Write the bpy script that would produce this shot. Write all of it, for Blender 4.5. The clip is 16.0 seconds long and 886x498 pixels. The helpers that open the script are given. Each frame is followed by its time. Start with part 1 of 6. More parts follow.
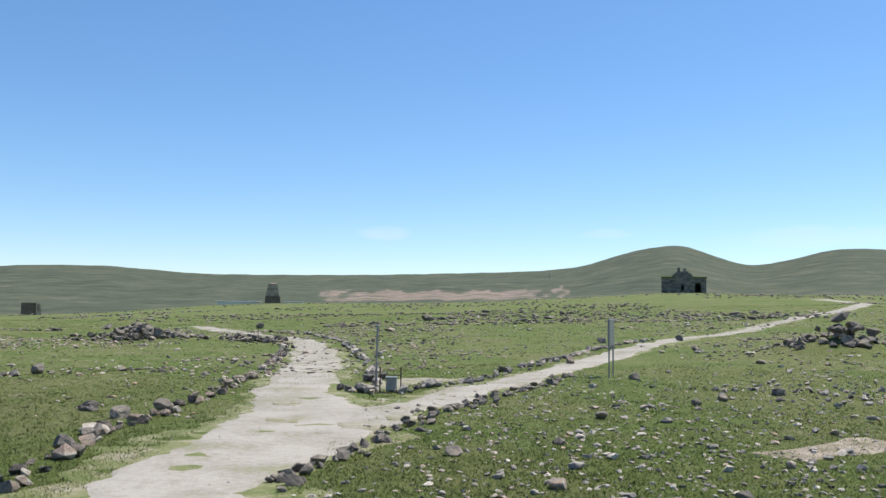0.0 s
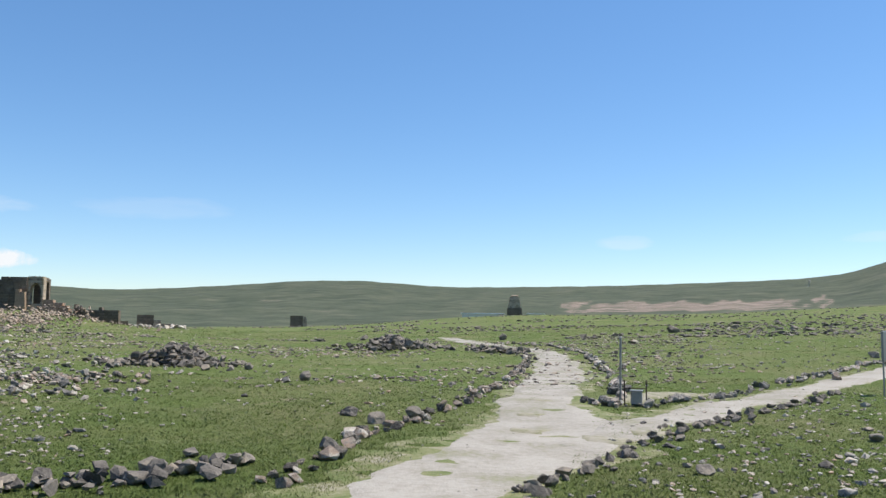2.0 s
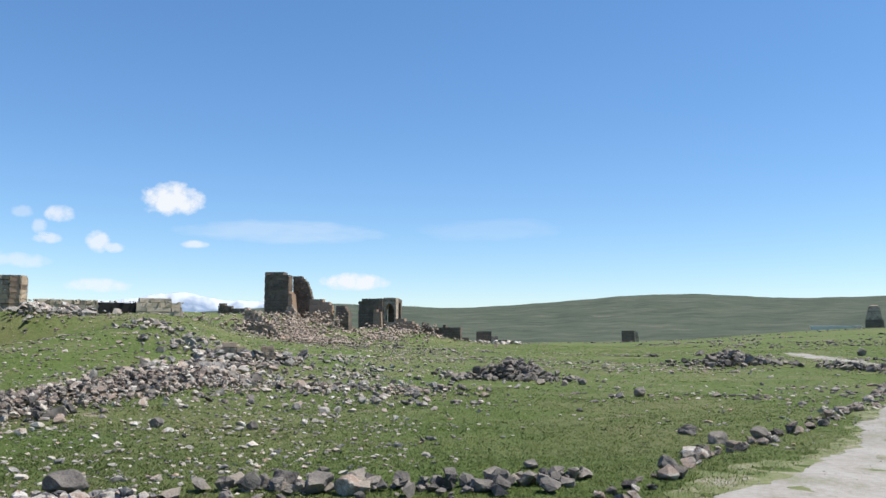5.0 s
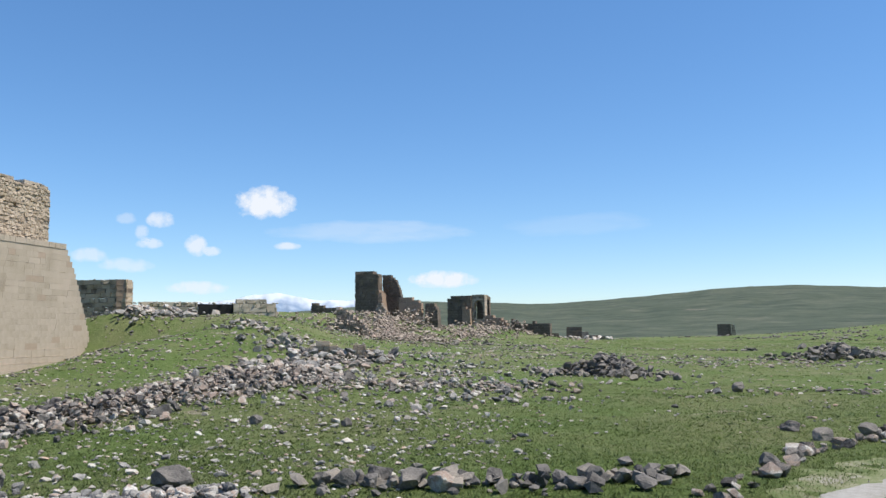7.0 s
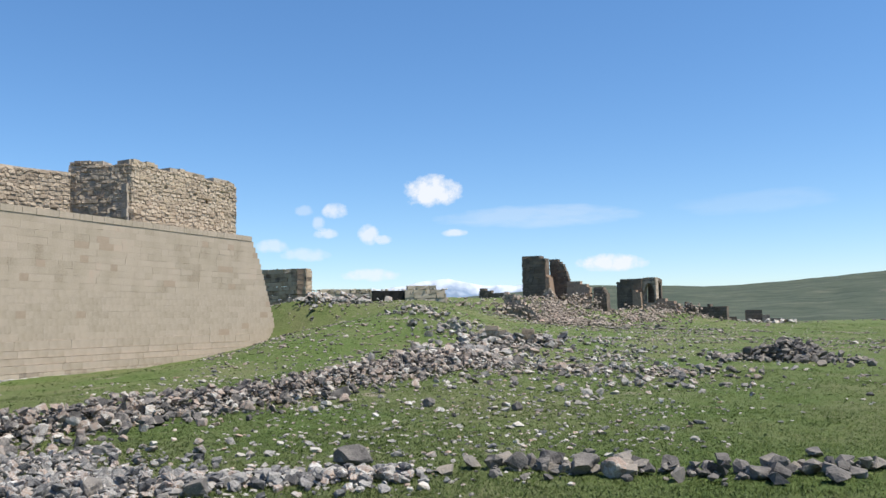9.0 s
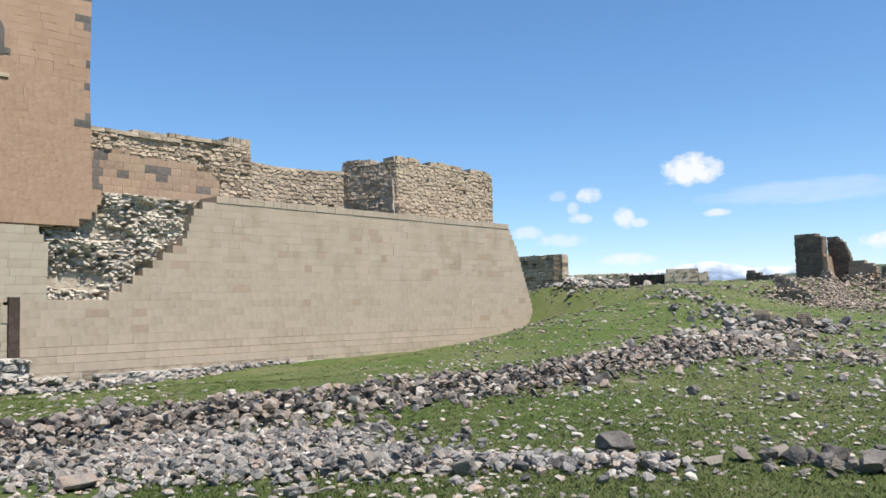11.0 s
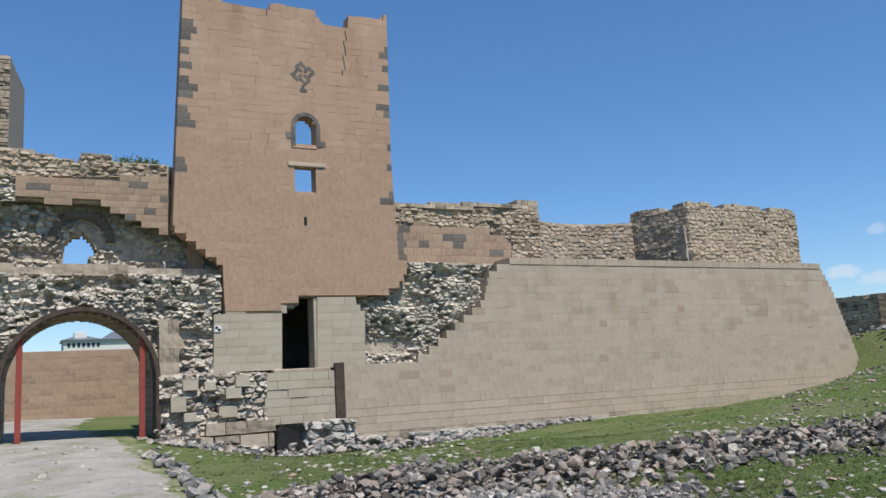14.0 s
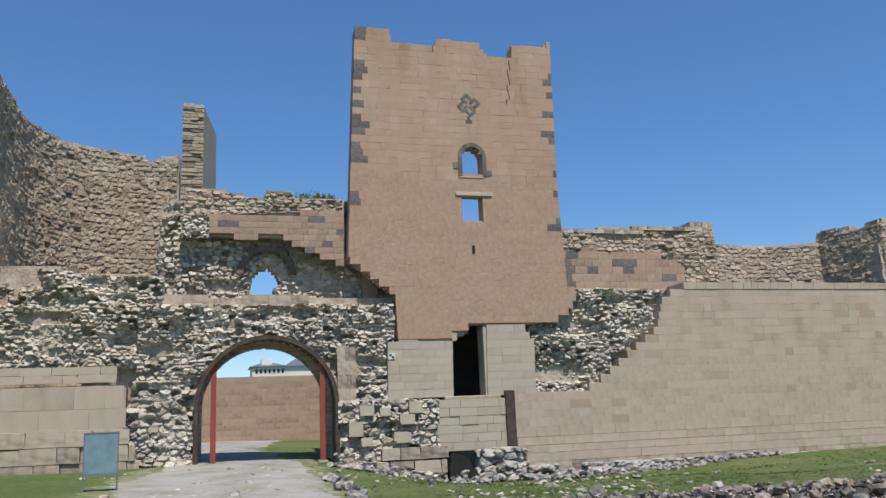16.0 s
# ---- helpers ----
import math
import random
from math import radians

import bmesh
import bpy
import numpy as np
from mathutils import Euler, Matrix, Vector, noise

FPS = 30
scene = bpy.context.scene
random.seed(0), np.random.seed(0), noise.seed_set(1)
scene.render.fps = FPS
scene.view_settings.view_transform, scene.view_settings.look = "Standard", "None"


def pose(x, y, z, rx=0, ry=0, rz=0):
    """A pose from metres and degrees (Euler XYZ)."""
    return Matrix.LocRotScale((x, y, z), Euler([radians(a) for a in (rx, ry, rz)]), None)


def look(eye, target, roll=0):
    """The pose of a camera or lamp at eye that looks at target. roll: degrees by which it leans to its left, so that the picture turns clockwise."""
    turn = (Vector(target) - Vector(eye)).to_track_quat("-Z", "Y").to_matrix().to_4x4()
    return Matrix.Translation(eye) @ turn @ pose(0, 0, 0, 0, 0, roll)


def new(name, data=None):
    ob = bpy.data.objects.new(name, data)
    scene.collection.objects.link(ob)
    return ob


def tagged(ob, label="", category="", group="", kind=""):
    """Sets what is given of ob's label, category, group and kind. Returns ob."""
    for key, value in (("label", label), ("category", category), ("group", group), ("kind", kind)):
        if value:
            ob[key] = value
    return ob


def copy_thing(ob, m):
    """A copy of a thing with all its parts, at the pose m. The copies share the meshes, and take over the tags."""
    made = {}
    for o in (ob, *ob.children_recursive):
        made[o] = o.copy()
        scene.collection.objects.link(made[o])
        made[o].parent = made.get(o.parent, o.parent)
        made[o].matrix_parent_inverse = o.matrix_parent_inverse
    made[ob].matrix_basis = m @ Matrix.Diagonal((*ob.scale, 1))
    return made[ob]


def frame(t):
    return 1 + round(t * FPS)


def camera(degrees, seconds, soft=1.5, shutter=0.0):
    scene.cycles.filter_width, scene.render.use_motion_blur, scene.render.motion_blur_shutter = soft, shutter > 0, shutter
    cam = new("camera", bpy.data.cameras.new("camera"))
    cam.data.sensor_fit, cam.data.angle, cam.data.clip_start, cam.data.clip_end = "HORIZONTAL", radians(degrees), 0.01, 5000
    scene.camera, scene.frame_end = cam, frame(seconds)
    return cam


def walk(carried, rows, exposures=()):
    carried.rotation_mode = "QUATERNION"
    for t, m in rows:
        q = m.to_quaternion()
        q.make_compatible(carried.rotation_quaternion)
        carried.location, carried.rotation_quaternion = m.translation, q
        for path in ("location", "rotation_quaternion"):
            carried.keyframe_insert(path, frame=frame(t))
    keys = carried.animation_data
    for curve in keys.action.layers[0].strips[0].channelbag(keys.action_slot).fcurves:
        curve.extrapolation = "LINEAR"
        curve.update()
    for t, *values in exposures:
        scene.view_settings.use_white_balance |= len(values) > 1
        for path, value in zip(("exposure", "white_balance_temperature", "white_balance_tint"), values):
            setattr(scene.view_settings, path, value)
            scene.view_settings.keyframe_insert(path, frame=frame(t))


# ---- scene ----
cam = camera(56.38, 16.0)
PATH = [
    (0.0, pose(0, 0, 1.9, 94.567, -0.612, 0.114)),
    (0.5, pose(0, 0, 1.9, 95.262, -0.470, 2.821)),
    (1.0, pose(0, 0, 1.9, 95.240, -0.164, 8.517)),
    (1.5, pose(0, 0, 1.9, 95.337, -0.555, 13.428)),
    (2.0, pose(0, 0, 1.9, 95.203, -0.563, 16.671)),
    (2.5, pose(0, 0, 1.9, 94.342, -0.711, 19.291)),
    (3.0, pose(0, 0, 1.9, 95.273, -0.756, 21.620)),
    (3.5, pose(0, 0, 1.9, 96.830, -1.007, 25.446)),
    (4.0, pose(0, 0, 1.9, 96.975, -0.549, 28.275)),
    (4.5, pose(0, 0, 1.9, 96.469, -0.468, 34.405)),
    (7.0, pose(0, 0, 1.9, 95.904, 0.585, 45.391)),
    (7.5, pose(0, 0, 1.9, 95.938, 0.428, 46.988)),
    (8.0, pose(0, 0, 1.9, 95.730, 0.320, 49.323)),
    (10.5, pose(0, 0, 1.9, 94.428, 1.614, 70.736)),
    (11.0, pose(0, 0, 1.9, 94.342, 1.321, 74.627)),
    (11.5, pose(0, 0, 1.9, 94.084, 1.589, 78.759)),
    (12.0, pose(0, 0, 1.9, 94.919, 1.548, 82.947)),
    (12.5, pose(0, 0, 1.9, 96.412, 2.272, 86.176)),
    (13.0, pose(0, 0, 1.9, 97.646, 2.771, 89.816)),
    (13.5, pose(0, 0, 1.9, 97.741, 3.298, 92.738)),
    (14.0, pose(0, 0, 1.9, 98.958, 3.111, 94.961)),
    (14.5, pose(0, 0, 1.9, 100.357, 3.289, 97.384)),
    (15.0, pose(0, 0, 1.9, 101.103, 2.352, 101.670)),
    (15.5, pose(0, 0, 1.9, 101.120, 1.928, 104.215)),
    (16.0, pose(0, 0, 1.9, 101.387, 2.275, 106.589)),
]
walk(cam, PATH, [(0.0, 0.4, 6800, 10), (4.0, 0.37, 6620, 10), (8.0, 0.34, 6400, 10), (11.0, 0.44, 6650, 10), (12.5, 0.42, 6450, 10), (13.5, 0.16, 6300, 10), (14.5, 0.1, 6300, 10), (16.0, 0.08, 6300, 10)])

# ---- world, sun, exposure ----
SUN_YAW, SUN_UP = -53.0, 62.0
world = bpy.data.worlds.new("sky")
scene.world = world
world.use_nodes = True
wn = world.node_tree
sky = wn.nodes.new("ShaderNodeTexSky")
sky.sky_type, sky.sun_disc = "NISHITA", False
sky.sun_elevation, sky.sun_rotation = radians(SUN_UP), radians(-SUN_YAW)
sky.altitude, sky.air_density, sky.dust_density, sky.ozone_density = 1400, 1.12, 0.4, 4.5
wn.nodes["Background"].inputs["Strength"].default_value = 0.12
deep = wn.nodes.new("ShaderNodeHueSaturation")
deep.inputs["Saturation"].default_value, deep.inputs["Value"].default_value = 1.15, 1.04
wn.links.new(sky.outputs[0], deep.inputs["Color"])
even = wn.nodes.new("ShaderNodeMix")
even.data_type = "RGBA"
even.inputs["Factor"].default_value = 0.12
even.inputs["B"].default_value = (1.15, 2.6, 5.4, 1)
wn.links.new(deep.outputs[0], even.inputs["A"])
wn.links.new(even.outputs["Result"], wn.nodes["Background"].inputs["Color"])
sun_data = bpy.data.lights.new("sun", "SUN")
sun_data.energy, sun_data.angle, sun_data.color = 4.85, radians(0.53), (1.0, 0.925, 0.81)
sun = new("sun", sun_data)
sa, se = radians(SUN_YAW), radians(SUN_UP)
sun.matrix_world = look((0, 0, 60), (60 * math.sin(sa) * math.cos(se), -60 * math.cos(sa) * math.cos(se), 60 - 60 * math.sin(se)))


# ---- materials ----
def material(name, colours, rough=0.9, scale=3.0, fine=40.0, bump=0.3, per_piece=0.0, spread=0.35, bump_scale=None, metal=0.0, streak=1.0):
    """A mottled surface: a ramp of colours, driven by noise of two sizes and, per piece, by chance."""
    m = bpy.data.materials.new(name)
    m.use_nodes = True
    n, l = m.node_tree.nodes, m.node_tree.links
    bsdf = n["Principled BSDF"]
    bsdf.inputs["Roughness"].default_value, bsdf.inputs["Metallic"].default_value = rough, metal
    bsdf.inputs["Specular IOR Level"].default_value = 0.25
    co = n.new("ShaderNodeTexCoord")
    big, small = n.new("ShaderNodeTexNoise"), n.new("ShaderNodeTexNoise")
    for node, s in ((big, scale), (small, fine)):
        node.inputs["Scale"].default_value, node.inputs["Detail"].default_value = s, 6
        l.new(co.outputs["Object"], node.inputs["Vector"])
    if streak != 1.0:
        drawn = n.new("ShaderNodeMapping")
        drawn.inputs["Scale"].default_value = (1, 1, streak)
        l.new(co.outputs["Object"], drawn.inputs["Vector"])
        l.new(drawn.outputs[0], big.inputs["Vector"])
    total = n.new("ShaderNodeMath")
    total.operation = "MULTIPLY_ADD"
    l.new(small.outputs["Fac"], total.inputs[0])
    total.inputs[1].default_value = 0.55
    l.new(big.outputs["Fac"], total.inputs[2])
    centre = n.new("ShaderNodeMath")
    centre.operation = "MULTIPLY_ADD"
    l.new(total.outputs[0], centre.inputs[0])
    centre.inputs[1].default_value = spread * 4
    centre.inputs[2].default_value = 0.5 - 0.775 * spread * 4
    out = centre.outputs[0]
    if per_piece:
        geo, info = n.new("ShaderNodeNewGeometry"), n.new("ShaderNodeObjectInfo")
        both = n.new("ShaderNodeMath")
        l.new(geo.outputs["Random Per Island"], both.inputs[0])
        l.new(info.outputs["Random"], both.inputs[1])
        part_of = n.new("ShaderNodeMath")
        part_of.operation = "FRACT"
        l.new(both.outputs[0], part_of.inputs[0])
        shift = n.new("ShaderNodeMath")
        shift.operation = "MULTIPLY_ADD"
        l.new(part_of.outputs[0], shift.inputs[0])
        shift.inputs[1].default_value = per_piece
        shift.inputs[2].default_value = -per_piece / 2
        add = n.new("ShaderNodeMath")
        l.new(out, add.inputs[0])
        l.new(shift.outputs[0], add.inputs[1])
        out = add.outputs[0]
    ramp = n.new("ShaderNodeValToRGB")
    el = ramp.color_ramp.elements
    while len(el) < len(colours):
        el.new(0.5)
    for i, c in enumerate(colours):
        el[i].position, el[i].color = i / max(1, len(colours) - 1), (*c, 1)
    l.new(out, ramp.inputs["Fac"])
    l.new(ramp.outputs["Color"], bsdf.inputs["Base Color"])
    if bump:
        rel = n.new("ShaderNodeBump")
        rel.inputs["Strength"].default_value, rel.inputs["Distance"].default_value = bump, 0.03
        grit = small
        if bump_scale:
            grit = n.new("ShaderNodeTexNoise")
            grit.inputs["Scale"].default_value, grit.inputs["Detail"].default_value = bump_scale, 8
            l.new(co.outputs["Object"], grit.inputs["Vector"])
        l.new(grit.outputs["Fac"], rel.inputs["Height"])
        l.new(rel.outputs["Normal"], bsdf.inputs["Normal"])
    return m


ROCK = material("field_stone", [(0.075, 0.073, 0.072), (0.15, 0.145, 0.14), (0.23, 0.222, 0.21), (0.29, 0.275, 0.25), (0.37, 0.35, 0.315), (0.31, 0.225, 0.175), (0.54, 0.52, 0.48)], scale=3.5, fine=34, per_piece=0.95, bump=0.8, spread=0.36)
BANK_ROCK = material("brownish_field_stone", [(0.065, 0.06, 0.056), (0.13, 0.12, 0.11), (0.2, 0.182, 0.163), (0.275, 0.242, 0.208), (0.29, 0.212, 0.165), (0.36, 0.325, 0.28), (0.48, 0.45, 0.4)], scale=3.5, fine=34, per_piece=0.95, bump=0.8, spread=0.36)
DARK_ROCK = material("dark_basalt", [(0.06, 0.056, 0.052), (0.13, 0.12, 0.11), (0.21, 0.19, 0.165), (0.3, 0.26, 0.21)], scale=2.5, fine=30, per_piece=0.6, bump=0.6, spread=0.35)
RUBBLE = material("wall_rubble", [(0.16, 0.142, 0.12), (0.3, 0.27, 0.23), (0.41, 0.372, 0.322), (0.5, 0.462, 0.41), (0.6, 0.568, 0.52), (0.46, 0.365, 0.285)], scale=2.0, fine=25, per_piece=0.85, bump=0.7, spread=0.3)
MORTAR = material("lime_mortar", [(0.18, 0.148, 0.115), (0.33, 0.28, 0.222), (0.45, 0.39, 0.315), (0.57, 0.51, 0.43)], scale=1.2, fine=9, bump=1.0, spread=0.5)
TUFF = material("orange_tuff", [(0.24, 0.16, 0.11), (0.35, 0.235, 0.162), (0.385, 0.262, 0.185), (0.41, 0.285, 0.204), (0.45, 0.33, 0.25)], scale=0.9, streak=0.35, fine=17, per_piece=0.24, bump=0.5, spread=0.36)
TALUS = material("beige_tuff", [(0.27, 0.215, 0.16), (0.36, 0.305, 0.235), (0.4, 0.335, 0.262), (0.43, 0.36, 0.287), (0.45, 0.34, 0.268)], scale=0.9, streak=0.3, fine=11, per_piece=0.38, bump=0.45, spread=0.33)
TUFF_OLD = material("weathered_tuff", [(0.2, 0.15, 0.115), (0.31, 0.225, 0.165), (0.36, 0.265, 0.19), (0.4, 0.305, 0.225)], scale=1.0, fine=12, per_piece=0.45, bump=0.35, spread=0.3)
PINK = material("pinkish_tuff", [(0.31, 0.245, 0.185), (0.36, 0.285, 0.215), (0.395, 0.305, 0.235)], scale=1.0, fine=8, per_piece=0.5, bump=0.2, spread=0.3)
PALE = material("pale_new_ashlar", [(0.34, 0.29, 0.22), (0.4, 0.35, 0.275), (0.43, 0.385, 0.31)], scale=0.6, fine=10, per_piece=0.5, bump=0.2, spread=0.25)
OLD = material("old_brown_masonry", [(0.14, 0.12, 0.1), (0.27, 0.225, 0.175), (0.38, 0.315, 0.24), (0.45, 0.385, 0.3), (0.48, 0.38, 0.295)], scale=1.2, fine=18, per_piece=0.6, bump=0.5, spread=0.35)
# own colour of the dark blocks, and shade colour of the doorway box
DARKBLOCK_SHADE = material("dark_block_and_room_shade", [(0.09, 0.082, 0.078), (0.15, 0.135, 0.122), (0.21, 0.183, 0.16)], scale=1.5, fine=20, per_piece=0.5, bump=0.4)
MASON = material("tan_coarse_masonry", [(0.14, 0.108, 0.082), (0.3, 0.233, 0.17), (0.42, 0.335, 0.242), (0.5, 0.415, 0.31), (0.47, 0.34, 0.245)], scale=1.2, fine=18, per_piece=0.65, bump=0.5, spread=0.35)
PALE_RUIN = material("ruin_rubble_stone", [(0.13, 0.105, 0.085), (0.24, 0.195, 0.155), (0.33, 0.275, 0.22), (0.4, 0.34, 0.28), (0.34, 0.235, 0.18)], scale=2.0, fine=20, per_piece=0.8, bump=0.5)
# ruin stone darkened in its colour for faces that stand in shade
FARWALL = material("far_ruin_stone_in_shade", [(0.09, 0.072, 0.058), (0.135, 0.108, 0.085), (0.18, 0.143, 0.11), (0.25, 0.2, 0.15)], scale=0.8, fine=8, per_piece=0.35, bump=0.5, spread=0.4)
DIRT = material("trodden_gravel", [(0.2, 0.21, 0.12), (0.235, 0.23, 0.18), (0.28, 0.265, 0.235), (0.315, 0.3, 0.272), (0.345, 0.332, 0.303), (0.3, 0.285, 0.255)], scale=0.7, fine=9, bump=0.5, spread=0.5, bump_scale=25)
VERGE = material("trampled_verge", [(0.085, 0.12, 0.036), (0.12, 0.15, 0.055), (0.165, 0.18, 0.085), (0.23, 0.222, 0.145), (0.3, 0.282, 0.23)], scale=1.6, fine=9, bump=0.7, spread=0.5, bump_scale=22)
SOIL = material("bare_soil", [(0.12, 0.13, 0.06), (0.22, 0.19, 0.15), (0.3, 0.265, 0.215), (0.37, 0.34, 0.29)], scale=1.6, fine=12, bump=0.8, spread=0.5, bump_scale=25)
WORN = material("worn_grass_in_gravel", [(0.15, 0.165, 0.08), (0.22, 0.215, 0.145), (0.27, 0.255, 0.205), (0.31, 0.295, 0.26)], scale=3.0, fine=14, bump=0.6, spread=0.5, bump_scale=25)
STEEL = material("galvanised_steel", [(0.2, 0.21, 0.22), (0.32, 0.33, 0.34)], rough=0.45, metal=0.6, bump=0.05)
REDPAINT = material("red_paint", [(0.22, 0.045, 0.035), (0.3, 0.07, 0.055)], rough=0.55, bump=0.1)
PANEL = material("faded_blue_panel", [(0.1, 0.16, 0.19), (0.16, 0.24, 0.28), (0.22, 0.31, 0.35)], rough=0.35, scale=3, bump=0.02)
RUST = material("rusted_iron", [(0.03, 0.022, 0.018), (0.07, 0.05, 0.04), (0.12, 0.09, 0.07)], rough=0.8, scale=4, bump=0.3)
ROOFBLUE = material("blue_sheet_roof", [(0.5, 0.6, 0.68), (0.62, 0.7, 0.76)], rough=0.5, bump=0.05)
WHITE = material("white_plaster", [(0.55, 0.55, 0.53), (0.72, 0.71, 0.68)], bump=0.1)
# near-black of gate sheet and target, also shade in slit, crack and opening
BLACKHOLE = material("black_sheet_and_hole_shade", [(0.012, 0.012, 0.012), (0.03, 0.03, 0.03)], bump=0.2)
GLASS = material("dark_window_glass", [(0.02, 0.025, 0.03), (0.04, 0.05, 0.06)], rough=0.1, bump=0)
BLADE = material("grass_blades", [(0.082, 0.122, 0.034), (0.11, 0.158, 0.048), (0.15, 0.195, 0.07), (0.24, 0.245, 0.125)], scale=0.4, fine=8, per_piece=0.5, bump=0)
blade_nodes, blade_links = BLADE.node_tree.nodes, BLADE.node_tree.links
through_blade, both_sides = blade_nodes.new("ShaderNodeBsdfTranslucent"), blade_nodes.new("ShaderNodeMixShader")
both_sides.inputs["Fac"].default_value = 0.5
blade_links.new(blade_nodes["Principled BSDF"].inputs["Base Color"].links[0].from_socket, through_blade.inputs["Color"])
blade_links.new(blade_nodes["Principled BSDF"].outputs[0], both_sides.inputs[1])
blade_links.new(through_blade.outputs[0], both_sides.inputs[2])
blade_links.new(both_sides.outputs[0], blade_nodes["Material Output"].inputs["Surface"])
PALE_STONE = material("pale_field_stone", [(0.12, 0.11, 0.1), (0.26, 0.24, 0.205), (0.38, 0.35, 0.3), (0.5, 0.475, 0.42), (0.37, 0.26, 0.19)], scale=2.5, fine=30, per_piece=0.9, bump=0.5, spread=0.3)


def snow_material():
    m = bpy.data.materials.new("hazy_snowy_range")
    m.use_nodes = True
    n, l = m.node_tree.nodes, m.node_tree.links
    at, co, ns, add, ramp = [n.new("ShaderNode" + k) for k in ("Attribute", "TexCoord", "TexNoise", "Math", "ValToRGB")]
    at.attribute_name = "height"
    ns.inputs["Scale"].default_value, ns.inputs["Detail"].default_value = 0.012, 8
    l.new(co.outputs["Object"], ns.inputs["Vector"])
    add.operation = "MULTIPLY_ADD"
    l.new(ns.outputs["Fac"], add.inputs[0])
    add.inputs[1].default_value = 0.55
    l.new(at.outputs["Fac"], add.inputs[2])
    e = ramp.color_ramp.elements
    # blue below the snow is distance haze put into the base colour
    e[0].position, e[0].color = 0.66, (0.17, 0.24, 0.34, 1)
    e[1].position, e[1].color = 0.82, (0.5, 0.55, 0.62, 1)
    part_of = n.new("ShaderNodeMath")
    part_of.operation = "MULTIPLY"
    part_of.inputs[1].default_value = 0.68
    l.new(add.outputs[0], part_of.inputs[0])
    l.new(part_of.outputs[0], ramp.inputs["Fac"])
    l.new(ramp.outputs["Color"], n["Principled BSDF"].inputs["Base Color"])
    n["Principled BSDF"].inputs["Roughness"].default_value = 0.9
    return m


SNOW = snow_material()


def toned(name, colours, fine=22.0, bump=0.8):
    """Rubble masonry: each stone of a face has its own tone, kept on the mesh, broken up by fine grain."""
    m = bpy.data.materials.new(name)
    m.use_nodes = True
    n, l = m.node_tree.nodes, m.node_tree.links
    bsdf = n["Principled BSDF"]
    bsdf.inputs["Roughness"].default_value, bsdf.inputs["Specular IOR Level"].default_value = 0.95, 0.2
    at, co, ns, mul, ramp, rel = [n.new("ShaderNode" + k) for k in ("Attribute", "TexCoord", "TexNoise", "Math", "ValToRGB", "Bump")]
    at.attribute_name = "tone"
    ns.inputs["Scale"].default_value, ns.inputs["Detail"].default_value, ns.inputs["Roughness"].default_value = fine, 8, 0.7
    l.new(co.outputs["Object"], ns.inputs["Vector"])
    mul.operation = "MULTIPLY_ADD"
    l.new(ns.outputs["Fac"], mul.inputs[0])
    mul.inputs[1].default_value = 0.9
    l.new(at.outputs["Fac"], mul.inputs[2])
    less = n.new("ShaderNodeMath")
    less.inputs[1].default_value = -0.45
    l.new(mul.outputs[0], less.inputs[0])
    el = ramp.color_ramp.elements
    while len(el) < len(colours):
        el.new(0.5)
    for i, c in enumerate(colours):
        el[i].position, el[i].color = i / (len(colours) - 1), (*c, 1)
    l.new(less.outputs[0], ramp.inputs["Fac"])
    l.new(ramp.outputs["Color"], bsdf.inputs["Base Color"])
    rel.inputs["Strength"].default_value, rel.inputs["Distance"].default_value = bump, 0.03
    l.new(ns.outputs["Fac"], rel.inputs["Height"])
    l.new(rel.outputs["Normal"], bsdf.inputs["Normal"])
    return m


RUBBLE_FACE = toned("rubble_masonry", [(0.1, 0.088, 0.074), (0.24, 0.21, 0.175), (0.37, 0.328, 0.278), (0.46, 0.416, 0.352), (0.53, 0.485, 0.418), (0.62, 0.58, 0.515)])
GREY_FACE = toned("grey_foundation_masonry", [(0.1, 0.095, 0.088), (0.18, 0.172, 0.16), (0.26, 0.248, 0.228), (0.33, 0.312, 0.285), (0.4, 0.38, 0.345), (0.47, 0.445, 0.405)])
BROWN_FACE = toned("coarse_brown_masonry", [(0.1, 0.08, 0.06), (0.22, 0.178, 0.133), (0.32, 0.26, 0.195), (0.385, 0.318, 0.242), (0.43, 0.36, 0.28), (0.41, 0.305, 0.225)])


